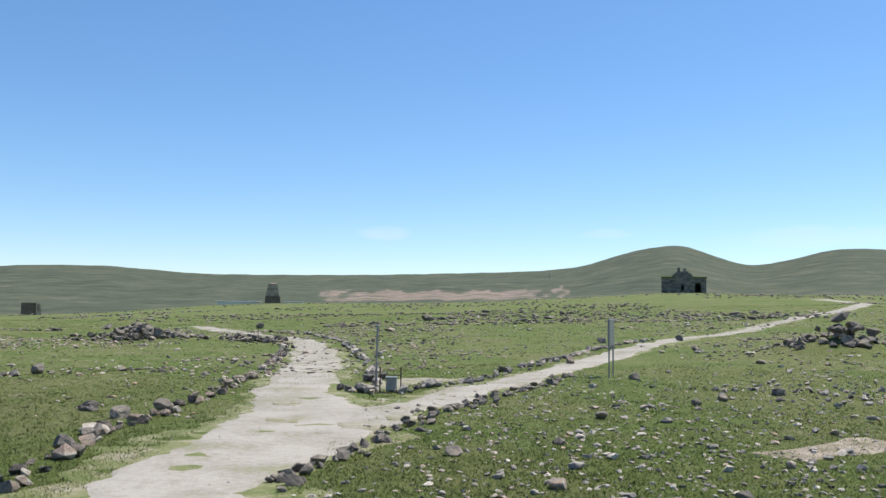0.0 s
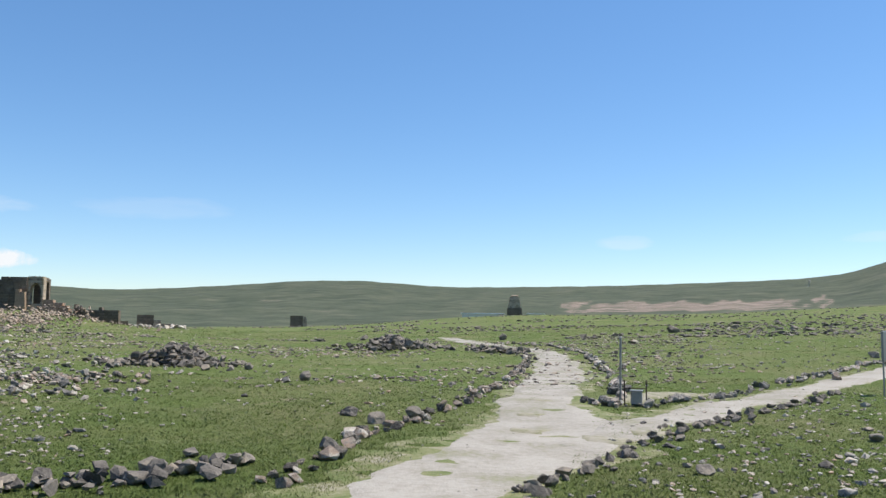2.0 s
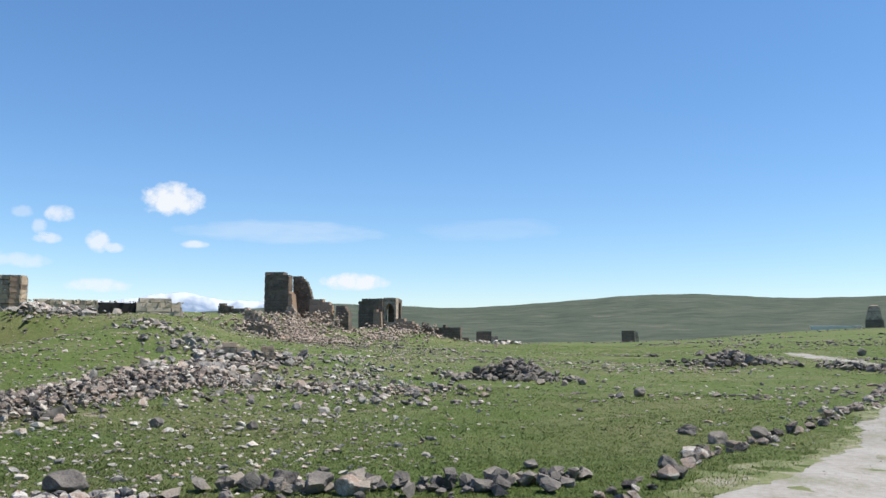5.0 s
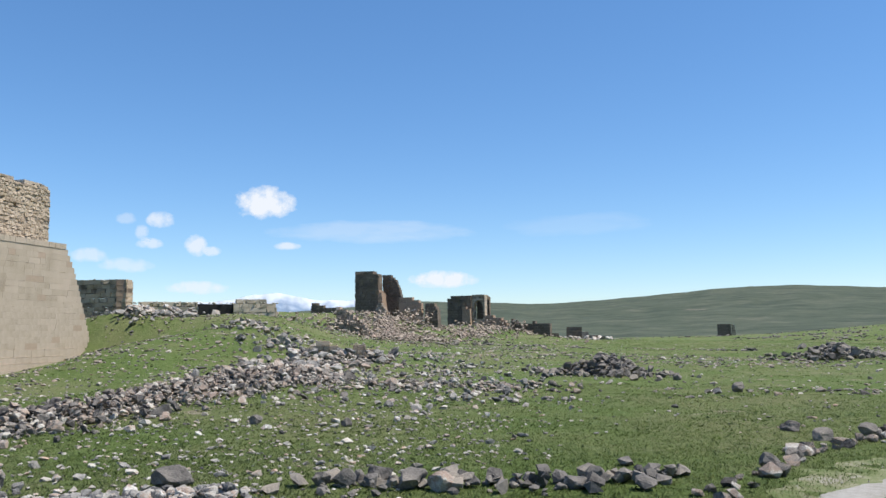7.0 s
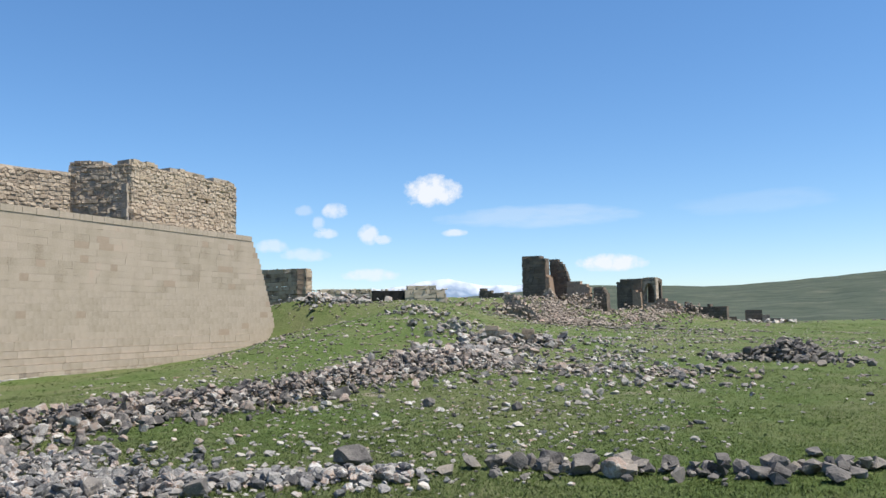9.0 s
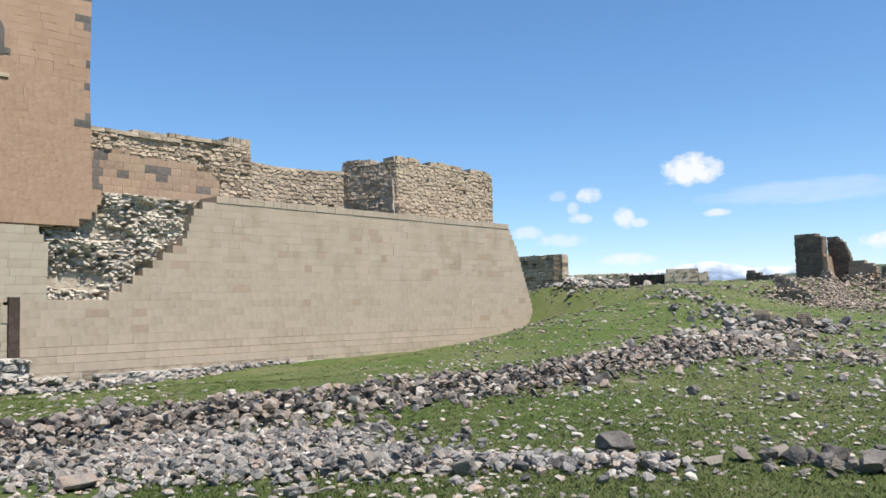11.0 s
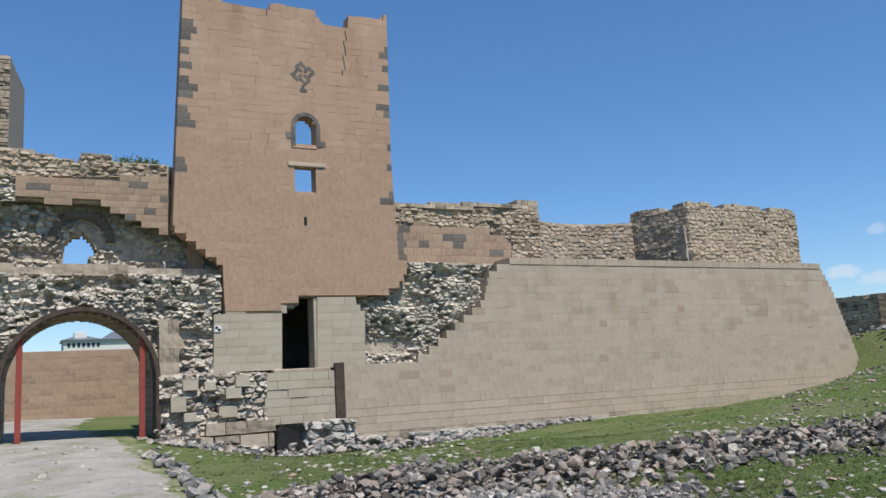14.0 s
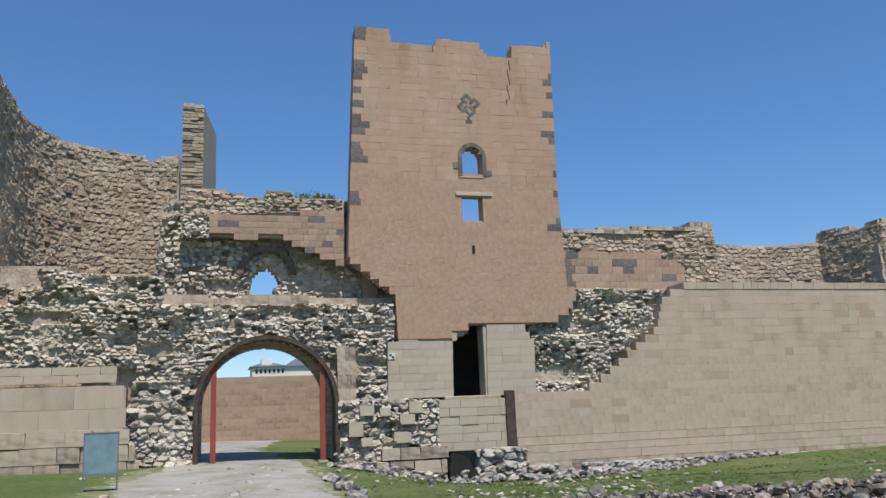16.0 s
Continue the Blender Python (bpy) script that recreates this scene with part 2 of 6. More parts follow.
def ground_material():
    m = bpy.data.materials.new("meadow")
    m.use_nodes = True
    n, l = m.node_tree.nodes, m.node_tree.links
    bsdf = n["Principled BSDF"]
    bsdf.inputs["Roughness"].default_value, bsdf.inputs["Specular IOR Level"].default_value = 0.95, 0.1
    co = n.new("ShaderNodeTexCoord")

    def noise_at(scale, detail=6, rough=0.6):
        t = n.new("ShaderNodeTexNoise")
        t.inputs["Scale"].default_value, t.inputs["Detail"].default_value, t.inputs["Roughness"].default_value = scale, detail, rough
        l.new(co.outputs["Object"], t.inputs["Vector"])
        return t.outputs["Fac"]

    def ramp_of(fac, stops):
        r = n.new("ShaderNodeValToRGB")
        e = r.color_ramp.elements
        while len(e) < len(stops):
            e.new(0.5)
        for i, (p, c) in enumerate(stops):
            e[i].position, e[i].color = p, (*c, 1)
        l.new(fac, r.inputs["Fac"])
        return r.outputs["Color"]

    def mix(fac, a, b):
        x = n.new("ShaderNodeMix")
        x.data_type = "RGBA"
        l.new(fac, x.inputs["Factor"])
        l.new(a, x.inputs["A"])
        l.new(b, x.inputs["B"])
        return x.outputs["Result"]

    lush = ramp_of(noise_at(6.0, 8, 0.75), [(0.3, (0.056, 0.086, 0.024)), (0.5, (0.096, 0.14, 0.04)), (0.7, (0.175, 0.21, 0.085))])
    dry = ramp_of(noise_at(9.0, 8, 0.75), [(0.3, (0.085, 0.098, 0.038)), (0.5, (0.165, 0.172, 0.082)), (0.72, (0.28, 0.26, 0.16))])
    soil = ramp_of(noise_at(4.0, 8, 0.7), [(0.3, (0.2, 0.165, 0.125)), (0.6, (0.34, 0.29, 0.23)), (0.8, (0.44, 0.4, 0.34))])
    where_dry = ramp_of(noise_at(0.16, 7, 0.65), [(0.42, (0, 0, 0)), (0.62, (0.75, 0.75, 0.75))])
    where_soil = ramp_of(noise_at(0.45, 8, 0.7), [(0.6, (0, 0, 0)), (0.68, (0.75, 0.75, 0.75))])
    flecks = ramp_of(noise_at(3.2, 9, 0.8), [(0.58, (0, 0, 0)), (0.66, (0.8, 0.8, 0.8))])
    lush = mix(flecks, lush, dry)
    near = mix(where_soil, mix(where_dry, lush, dry), soil)
    steppe = ramp_of(noise_at(0.012, 10, 0.74), [(0.34, (0.04, 0.052, 0.038)), (0.47, (0.066, 0.082, 0.056)), (0.55, (0.082, 0.095, 0.066)), (0.68, (0.135, 0.132, 0.1))])
    scree = ramp_of(noise_at(0.016, 12, 0.9), [(0.38, (0.085, 0.085, 0.065)), (0.45, (0.16, 0.14, 0.115)), (0.53, (0.25, 0.2, 0.17)), (0.64, (0.38, 0.31, 0.275))])
    far, bare = n.new("ShaderNodeAttribute"), n.new("ShaderNodeAttribute")
    far.attribute_name, bare.attribute_name = "steppe", "bare"
    ragged = n.new("ShaderNodeMath")
    ragged.operation = "MULTIPLY_ADD"
    l.new(noise_at(0.02, 9, 0.72), ragged.inputs[0])
    ragged.inputs[1].default_value = 2.6
    l.new(bare.outputs["Fac"], ragged.inputs[2])
    scaled = n.new("ShaderNodeMath")
    scaled.operation = "MULTIPLY"
    scaled.inputs[1].default_value = 0.42
    l.new(ragged.outputs[0], scaled.inputs[0])
    where_bare = ramp_of(scaled.outputs[0], [(0.0, (0, 0, 0)), (0.84, (0, 0, 0)), (0.96, (1, 1, 1))])
    colour = mix(where_bare, mix(far.outputs["Fac"], near, steppe), scree)
    l.new(colour, bsdf.inputs["Base Color"])
    rel = n.new("ShaderNodeBump")
    rel.inputs["Strength"].default_value, rel.inputs["Distance"].default_value = 0.9, 0.09
    l.new(noise_at(14.0, 10, 0.7), rel.inputs["Height"])
    l.new(rel.outputs["Normal"], bsdf.inputs["Normal"])
    return m


MEADOW = ground_material()

# ---- the lie of the land: heights by direction (degrees to the left of ahead) and distance ----
RINGS = (8, 20, 35, 60, 100, 160, 300, 600)
LAND = {
    -180: (0, 0, 0, 0.5, 1, 2, 4, 8),
    -60: (0, 0, 0.2, 1.0, 2.4, 4.6, 9, 9),
    -25: (0, 0, 0.3, 1.2, 2.8, 5.0, 9.5, 10),
    -16: (0, 0, 0.2, 0.9, 2.4, 4.6, 10.6, 11),
    0: (0, 0, 0.1, 0.5, 1.5, 3.0, 6.0, 5),
    12: (0, 0, 0, 0.2, 0.9, 2.2, 5.6, 3),
    26: (0, 0, 0, 0.05, 0.3, 0.7, 0.4, -8),
    37: (0, 0, 0.1, 0.3, 0.8, 1.0, 0, -8),
    45: (0, 0, 0.15, 0.5, 1.4, 1.8, 0, -5),
    51: (0, 0.05, 0.3, 1.0, 2.2, 2.5, 0, 0),
    59: (0, 0.1, 0.7, 3.7, 5.5, 3.5, 0, 0),
    63: (0, 0.05, 0.6, 2.8, 4.1, 3.5, 0, 0),
    66: (0, 0.0, 0.4, 3.8, 5.1, 3.5, 0, 0),
    68: (0, -0.05, 0.1, 3.6, 4.9, 3.5, 0, 0),
    73: (0, -0.1, 0.0, 1.2, 1.5, 1.5, 0, 0),
    85: (-0.05, -0.2, -0.4, -0.2, 0, 0, 0, 5),
    102: (-0.05, -0.2, -0.35, -0.1, 0.5, 0.5, 1, 5),
    118: (-0.05, -0.1, 0.25, 0.7, 1, 2, 4, 8),
    135: (0, 0, 0.3, 0.7, 1, 2, 4, 8),
    180: (0, 0, 0, 0.5, 1, 2, 4, 8),
}
SKYLINE = ((-180, 2.5), (-60, 3.0), (-36, 3.3), (-31, 3.9), (-28, 4.31), (-25.4, 4.42), (-22.7, 3.76), (-20.7, 3.37), (-19.2, 3.6), (-17.4, 4.35), (-15.9, 4.86), (-14.2, 4.7), (-12, 4.25), (-10.4, 3.65), (-8.6, 3.27), (-6, 3.06), (-2.5, 2.94), (5.4, 2.7), (13, 2.58), (16.5, 2.56), (19, 2.72), (22.4, 2.94), (26.5, 2.86), (30.7, 2.5), (34.8, 2.2), (38.6, 2.0), (42, 2.15), (47, 2.3), (56, 1.6), (70, 1.5), (180, 2.5))
# foot of the town wall: height of the ground along it
FOOT_AT = (4, 8, 13, 20, 24, 30, 35, 39, 41.5, 46.5, 48, 50)
FOOT_Z = (-0.5, -0.85, -0.95, -0.85, -0.62, -0.52, -0.45, -0.2, 0.08, 0.55, 1.2, 2.2)
LAND_AZ = np.array(sorted(LAND))
LAND_Z = np.array([LAND[a] for a in sorted(LAND)], float)
LOG_RINGS = np.log(np.array(RINGS, float))


def smooth(t):
    t = np.clip(t, 0, 1)
    return t * t * (3 - 2 * t)


def ground_many(x, y):
    """Ground heights for arrays of places."""
    x, y = np.asarray(x, float), np.asarray(y, float)
    az, r = np.degrees(np.arctan2(-x, y)), np.hypot(x, y) + 1e-6
    lr = np.clip(np.log(r), LOG_RINGS[0], LOG_RINGS[-1])
    j = np.clip(np.searchsorted(LOG_RINGS, lr) - 1, 0, len(RINGS) - 2)
    fr = (lr - LOG_RINGS[j]) / (LOG_RINGS[j + 1] - LOG_RINGS[j])
    z = 0
    for turn in (-2.4, -1.2, 0, 1.2, 2.4):
        a = np.clip(az + turn, -180, 180)
        i = np.clip(np.searchsorted(LAND_AZ, a) - 1, 0, len(LAND_AZ) - 2)
        fa = (a - LAND_AZ[i]) / (LAND_AZ[i + 1] - LAND_AZ[i])
        z = z + 0.2 * ((1 - fa) * ((1 - fr) * LAND_Z[i, j] + fr * LAND_Z[i, j + 1]) + fa * ((1 - fr) * LAND_Z[i + 1, j] + fr * LAND_Z[i + 1, j + 1]))
    # mounds under the ruins
    z = z + 2.3 * np.exp(-((x + 75) ** 2 + (y - 62.5) ** 2) / 70) + 1.7 * np.exp(-((x + 76) ** 2 + (y - 81.5) ** 2) / 80)
    z = z + 0.8 * np.exp(-((x - 16.4) ** 2 + (y - 34.6) ** 2) / 5)
    # fall to the foot of the wall
    ca, sa_ = math.cos(math.radians(121.5)), math.sin(math.radians(121.5))
    lx, ly = x * ca + y * sa_, -x * sa_ + y * ca
    near = smooth(1 - (36 - ly) / 13) * smooth((39 - ly) / 2) * smooth((lx - 4) / 5) * smooth((50.5 - lx) / 3)
    z = z + near * (np.interp(lx, FOOT_AT, FOOT_Z) - z)
    # gentle humps
    hump = 0.05 * np.sin(x * 0.9 + 1.3 * np.sin(y * 0.31)) * np.sin(y * 0.7 + 0.8 * np.sin(x * 0.23))
    hump += 0.25 * np.sin(x * 0.083 + 2) * np.sin(y * 0.071 + 1) * smooth((r - 40) / 120)
    z = z + hump * smooth((r - 3) / 12)
    # far hills
    tops = sum(np.interp(az + q, [a for a, _ in SKYLINE], [e for _, e in SKYLINE]) for q in (-0.8, -0.4, 0, 0.4, 0.8)) / 5
    tops = tops + 0.012 * np.sin(az * 2.3 + 1) + 0.008 * np.sin(az * 7.1)
    here = np.degrees(np.arctan((z - 1.9) / r))
    k = smooth((np.log(r) - math.log(420)) / (math.log(3700) - math.log(420)))
    k = 0.55 * k + 0.45 * k ** 3
    rise = here * (1 - k) + tops * k
    fold = 0.07 * np.sin(x * 0.0071 + 1) * np.sin(y * 0.0063) + 0.035 * np.sin(az * 1.7 + r * 0.004) + 0.016 * np.sin(az * 4.1 - r * 0.0063)
    rise = rise + fold * smooth((r - 450) / 400) * (1 - smooth((r - 1900) / 1500))
    z = np.where(r > 420, 1.9 + r * np.tan(np.radians(rise)), z)
    return z - 60 * smooth((r - 3700) / 1000)


def ground(x, y):
    return float(ground_many([x], [y])[0])


def wide(name, verts, faces, mat, parent=None, flat=True):
    """A mesh object from arrays of corners and faces (all of one size)."""
    verts, faces = np.asarray(verts, np.float32), np.asarray(faces, np.int32)
    me = bpy.data.meshes.new(name)
    me.vertices.add(len(verts))
    me.vertices.foreach_set("co", verts.ravel())
    k = faces.shape[1]
    me.loops.add(faces.size)
    me.loops.foreach_set("vertex_index", faces.ravel())
    me.polygons.add(len(faces))
    me.polygons.foreach_set("loop_start", np.arange(0, faces.size, k, dtype=np.int32))
    me.polygons.foreach_set("use_smooth", np.full(len(faces), not flat))
    me.update(calc_edges=True)
    me.materials.append(mat)
    ob = new(name, me)
    ob.parent = parent
    return ob


def part(name, bm, mat, parent=None, label=""):
    """Links a bmesh as one mesh object."""
    bmesh.ops.recalc_face_normals(bm, faces=bm.faces)
    me = bpy.data.meshes.new(name)
    bm.to_mesh(me)
    bm.free()
    me.materials.append(mat)
    ob = new(name, me)
    ob.parent = parent
    return tagged(ob, label)


def box(bm, x0, x1, y0, y1, z0, z1, bevel=0.0):
    made = bmesh.ops.create_cube(bm, size=1)["verts"]
    bmesh.ops.scale(bm, vec=(x1 - x0, y1 - y0, z1 - z0), verts=made)
    bmesh.ops.translate(bm, vec=((x0 + x1) / 2, (y0 + y1) / 2, (z0 + z1) / 2), verts=made)
    if bevel:
        edges = list({e for v in made for e in v.link_edges})
        bmesh.ops.bevel(bm, geom=edges, offset=bevel, segments=1, affect="EDGES")
    return bm


def rod(bm, p, q, r, seg=8):
    p, q = Vector(p), Vector(q)
    made = bmesh.ops.create_cone(bm, cap_ends=True, segments=seg, radius1=r, radius2=r, depth=(q - p).length)["verts"]
    bmesh.ops.transform(bm, matrix=Matrix.Translation((p + q) / 2) @ (q - p).to_track_quat("Z", "Y").to_matrix().to_4x4(), verts=made)
    return bm


def thing(name, label, category, m=None, group="", kind=""):
    ob = new(name)
    ob.empty_display_size = 0.3
    if m is not None:
        ob.matrix_world = m
    return tagged(ob, label, category, group, kind)


# the ground sheet
RR = np.concatenate([[0.02, 0.3, 0.7, 1.3, 2.1], np.geomspace(3.5, 4900, 260)])
AA = np.radians(np.arange(-180, 180, 0.5))
gx, gy = -np.outer(RR, np.sin(AA)), np.outer(RR, np.cos(AA))
gz = ground_many(gx.ravel(), gy.ravel())
nr, na = gx.shape
ii, jj = np.meshgrid(np.arange(nr - 1), np.arange(na), indexing="ij")
a0 = (ii * na + jj).ravel()
a1 = (ii * na + (jj + 1) % na).ravel()
quads = np.stack([a0, a0 + na, a1 + na, a1], 1)
land = wide("ground", np.stack([gx.ravel(), gy.ravel(), gz], 1), quads[:, ::-1], MEADOW, flat=False)
tagged(land, "short green steppe grass over stony rolling ground", "ground", kind="structure")
bpy_r, bpy_az = np.hypot(gx, gy).ravel(), np.degrees(np.arctan2(-gx, gy)).ravel()
steppe = smooth((bpy_r - 250) / 350)
wob = 0.25 * np.sin(bpy_az * 2.1) + 0.2 * np.sin(bpy_az * 5.3 + bpy_r * 0.01)
bare = smooth((bpy_az + 9.5 + wob * 4) / 3) * (1 - smooth((bpy_az - 7 + wob * 4) / 3)) * smooth((bpy_r - 1130 - 60 * wob) / 90) * (1 - smooth((bpy_r - 1700 - 260 * wob) / 200))
bare = np.maximum(bare, 0.8 * np.exp(-((bpy_az - 28.5) / 1.6) ** 2 - ((bpy_r - 1830) / 110) ** 2))
bare = np.maximum(bare, 0.5 * np.exp(-((bpy_az - 15.5) / 3) ** 2 - ((bpy_r - 1600) / 200) ** 2))
for key, values in (("steppe", steppe), ("bare", bare)):
    land.data.attributes.new(key, "FLOAT", "POINT").data.foreach_set("value", values.astype(np.float32))
bot = bmesh.new()
bmesh.ops.create_circle(bot, cap_ends=True, segments=24, radius=0.62)
bmesh.ops.translate(bot, vec=(0, 0, ground(0.6, 0) + 0.03), verts=bot.verts)
part("soil_patch", bot, MEADOW, land)


def curve_through(pts, step=0.5):
    """A smooth line through a few points, as an array of evenly spaced places."""
    p = np.array(pts, float)
    p = np.vstack([2 * p[0] - p[1], p, 2 * p[-1] - p[-2]])
    out = []
    for k in range(1, len(p) - 2):
        n = max(2, int(np.hypot(*(p[k + 1] - p[k])[:2]) / step))
        for t in np.arange(n) / n:
            out.append(0.5 * (2 * p[k] + (p[k + 1] - p[k - 1]) * t + (2 * p[k - 1] - 5 * p[k] + 4 * p[k + 1] - p[k + 2]) * t * t + (3 * p[k] - p[k - 1] - 3 * p[k + 1] + p[k + 2]) * t ** 3))
    out.append(p[-2])
    return np.array(out)


def path_sheet(name, left, right, label, lift=0.02, mat=None, widen=0.0, rough_edge=0.14):
    """A trodden path between two edge lines, draped on the ground, with ragged edges."""
    a, b = curve_through(left, 0.35), curve_through(right, 0.35)
    n = max(len(a), len(b))
    pick = lambda c: np.stack([np.interp(np.linspace(0, 1, n), np.linspace(0, 1, len(c)), c[:, k]) for k in (0, 1)], 1)
    a, b = pick(a), pick(b)
    across = 9
    rng = np.random.default_rng(len(name))
    wob_a, wob_b = [np.convolve(rng.normal(0, 2.2 * rough_edge, n + 4), np.ones(5) / 5, "same")[2:-2] for _ in (0, 1)]
    verts = []
    for k in range(across):
        f = k / (across - 1)
        w = (b - a) / np.maximum(1e-6, np.linalg.norm(b - a, axis=1))[:, None]
        p = a * (1 - f) + b * f + w * (wob_a * (1 - f) + wob_b * f)[:, None] + w * widen * (2 * f - 1)
        z = ground_many(p[:, 0], p[:, 1]) + lift - (0.06 if k in (0, across - 1) else 0) + rng.normal(0, 0.006, n)
        z[[0, -1]] -= 0.12
        verts.append(np.stack([p[:, 0], p[:, 1], z], 1))
    verts = np.stack(verts, 1).reshape(-1, 3)
    i, k = np.meshgrid(np.arange(n - 1), np.arange(across - 1), indexing="ij")
    q = (i * across + k).ravel()
    ob = wide(name, verts, np.stack([q, q + 1, q + across + 1, q + across], 1), mat or DIRT, flat=False)
    return tagged(ob, label, "path", kind="structure")


MAIN_L = [(-2.6, 1.5), (-3.3, 5.5), (-3.8, 8.6), (-3.95, 11), (-4.2, 16), (-5.2, 24), (-7.4, 40), (-11.9, 58), (-20, 70), (-26, 84)]
MAIN_R = [(0.6, 1.5), (-0.6, 5.5), (-1.75, 8.7), (-1.5, 10.4), (-1.1, 12.2), (-0.8, 14.5), (-1.9, 18.5), (-2.6, 21), (-3.9, 33.6), (-8.2, 52.5), (-14, 64), (-23, 80)]
SIDE_L = [(-2.4, 13.2), (-1.5, 17.0), (0.1, 21.2), (3.4, 28.9), (8.0, 39.6), (12.2, 46.9), (18.0, 54.6), (25.4, 65.4), (46.0, 97.4), (51.6, 106), (66, 132), (70, 146), (72, 163)]
SIDE_R = [(-1.2, 12.0), (-0.3, 15.6), (1.1, 19.6), (5.8, 30.6), (9.8, 39.2), (13.0, 45.3), (19.2, 53.2), (26.6, 64.2), (47.6, 96.2), (53.8, 105), (69, 131), (73, 145), (75, 162)]
path_sheet("verge_1", MAIN_L, MAIN_R, "dry trampled grass along the gravel path", 0.008, VERGE, 0.55, 0.35)
path_sheet("verge_2", SIDE_L, SIDE_R, "dry trampled grass along the side path", 0.011, VERGE, 0.3, 0.3)
path_sheet("path_1", MAIN_L, MAIN_R, "pale trodden gravel path with grassy patches")
path_sheet("path_2", SIDE_L, SIDE_R, "pale gravel side path climbing over the meadow", lift=0.026)
for x, y, w in [(-3.46, 17.65, 0.32), (-2.97, 14.92, 0.4), (-1.52, 14.06, 0.45), (-3.81, 20.82, 0.28), (-0.86, 15.0, 0.35), (-4.31, 26.41, 0.35)]:
    path_sheet("grass_patch", [(x - w * 1.2, y - w), (x - w * 0.9, y + 0.2 * w), (x - 0.5 * w, y + 1.6 * w)], [(x + 0.4 * w, y - 1.5 * w), (x + w, y - 0.3 * w), (x + 1.1 * w, y + w)], "thin worn grass in the gravel of the path", 0.034, WORN, 0.0, 0.3)
path_sheet("fork_island", [(-2.3, 21.6), (-2.0, 22.6), (-1.6, 24.0), (-0.9, 25.2)], [(-1.0, 20.8), (-0.5, 21.9), (0.2, 23.2), (0.9, 25.0)], "bare stony island in the fork of the paths", 0.03, WORN, 0.0, 0.3)
path_sheet("bare_patch", [(4.2, 11.6), (5.1, 12.7), (6.3, 13.2), (7.2, 13.0)], [(4.9, 10.9), (5.7, 11.4), (6.7, 11.9), (7.4, 12.6)], "bare stony soil in the grass", 0.012, SOIL, 0.0, 0.3)
GATE_L = [(-8, -7.5), (-14, -10.5), (-21.5, -17.5), (-29, -20.5), (-31.5, -21.5), (-40, -28)]
GATE_R = [(-10, -2.2), (-14.3, -5.4), (-20, -8.2), (-26, -11.6), (-33.5, -16.4), (-43, -24)]
path_sheet("verge_3", GATE_L, GATE_R, "trampled grass and bare soil beside the gate path", 0.012, VERGE, 1.3, 0.5)
path_sheet("path_3", [(-8, -7.5), (-14, -10.5), (-21.5, -17.5), (-29, -20.5), (-31.5, -21.5), (-40, -28)], [(-10, -2.2), (-14.3, -5.4), (-20, -8.2), (-26, -11.6), (-33.5, -16.4), (-43, -24)], "pale gravel path leading to the gate", lift=0.03)
path_sheet("path_4", [(-40, -27.5), (-49, -35), (-60, -46)], [(-43, -23), (-53, -27), (-66, -36)], "gravel forecourt behind the gate", lift=0.02)


# ---- stones and masonry ----
def rock_shape(seed, n=15, flat=0.75):
    """An angular stone, about one metre across: corners and triangles."""
    rng = random.Random(seed)
    bm = bmesh.new()
    for _ in range(n):
        v = Vector((rng.gauss(0, 1), rng.gauss(0, 1), rng.gauss(0, 1))).normalized() * rng.uniform(0.8, 1.0)
        bm.verts.new((v.x * 0.55, v.y * 0.46, v.z * 0.5 * flat))
    hull = bmesh.ops.convex_hull(bm, input=bm.verts)
    bmesh.ops.delete(bm, geom=list({g for g in hull["geom_interior"] + hull["geom_unused"] if isinstance(g, bmesh.types.BMVert)}), context="VERTS")
    bmesh.ops.triangulate(bm, faces=bm.faces)
    bmesh.ops.recalc_face_normals(bm, faces=bm.faces)
    bm.verts.index_update()
    v, f = np.array([tuple(q.co) for q in bm.verts]), np.array([[q.index for q in g.verts] for g in bm.faces])
    bm.free()
    return v, f


JAGGED = [rock_shape(s + 50, 8 + s % 3, 0.7 + 0.08 * (s % 5)) for s in range(18)]
ROCKS = [rock_shape(s, 12 + s % 7, 0.6 + 0.07 * (s % 6)) for s in range(18)]


MIXED = ROCKS + JAGGED[:5]


def stones(name, places, mat, parent=None, parts=0, piece="stone", shapes=None, tilt=0.5):
    """Stones at places (x, y, z, size, squash): one joined mesh; the first few may be pieces of their own."""
    rng = np.random.default_rng(len(name) * 7 + len(places))
    vs, fs, base = [], [], 0
    shared = {}
    bank = shapes or ROCKS
    for k, (x, y, z, s, squash) in enumerate(places):
        pick = int(rng.integers(len(bank)))
        e = rng.uniform(-tilt, tilt), rng.uniform(-tilt, tilt), rng.uniform(0, 6.28)
        if k < parts:
            if pick not in shared:
                me = bpy.data.meshes.new(piece)
                me.from_pydata(bank[pick][0].tolist(), [], bank[pick][1].tolist())
                me.materials.append(mat)
                shared[pick] = me
            ob = new(piece, shared[pick])
            ob.parent, ob.location, ob.rotation_euler, ob.scale = parent, (x, y, z), e, (s, s, s * squash)
            continue
        m = np.array(Euler(e).to_matrix())
        v = (bank[pick][0] @ m.T) * (s, s, s * squash) + (x, y, z)
        vs.append(v)
        fs.append(bank[pick][1] + base)
        base += len(v)
    if not vs:
        return None
    return tagged(wide(name, np.vstack(vs), np.vstack(fs), mat, parent), kind="stuff")


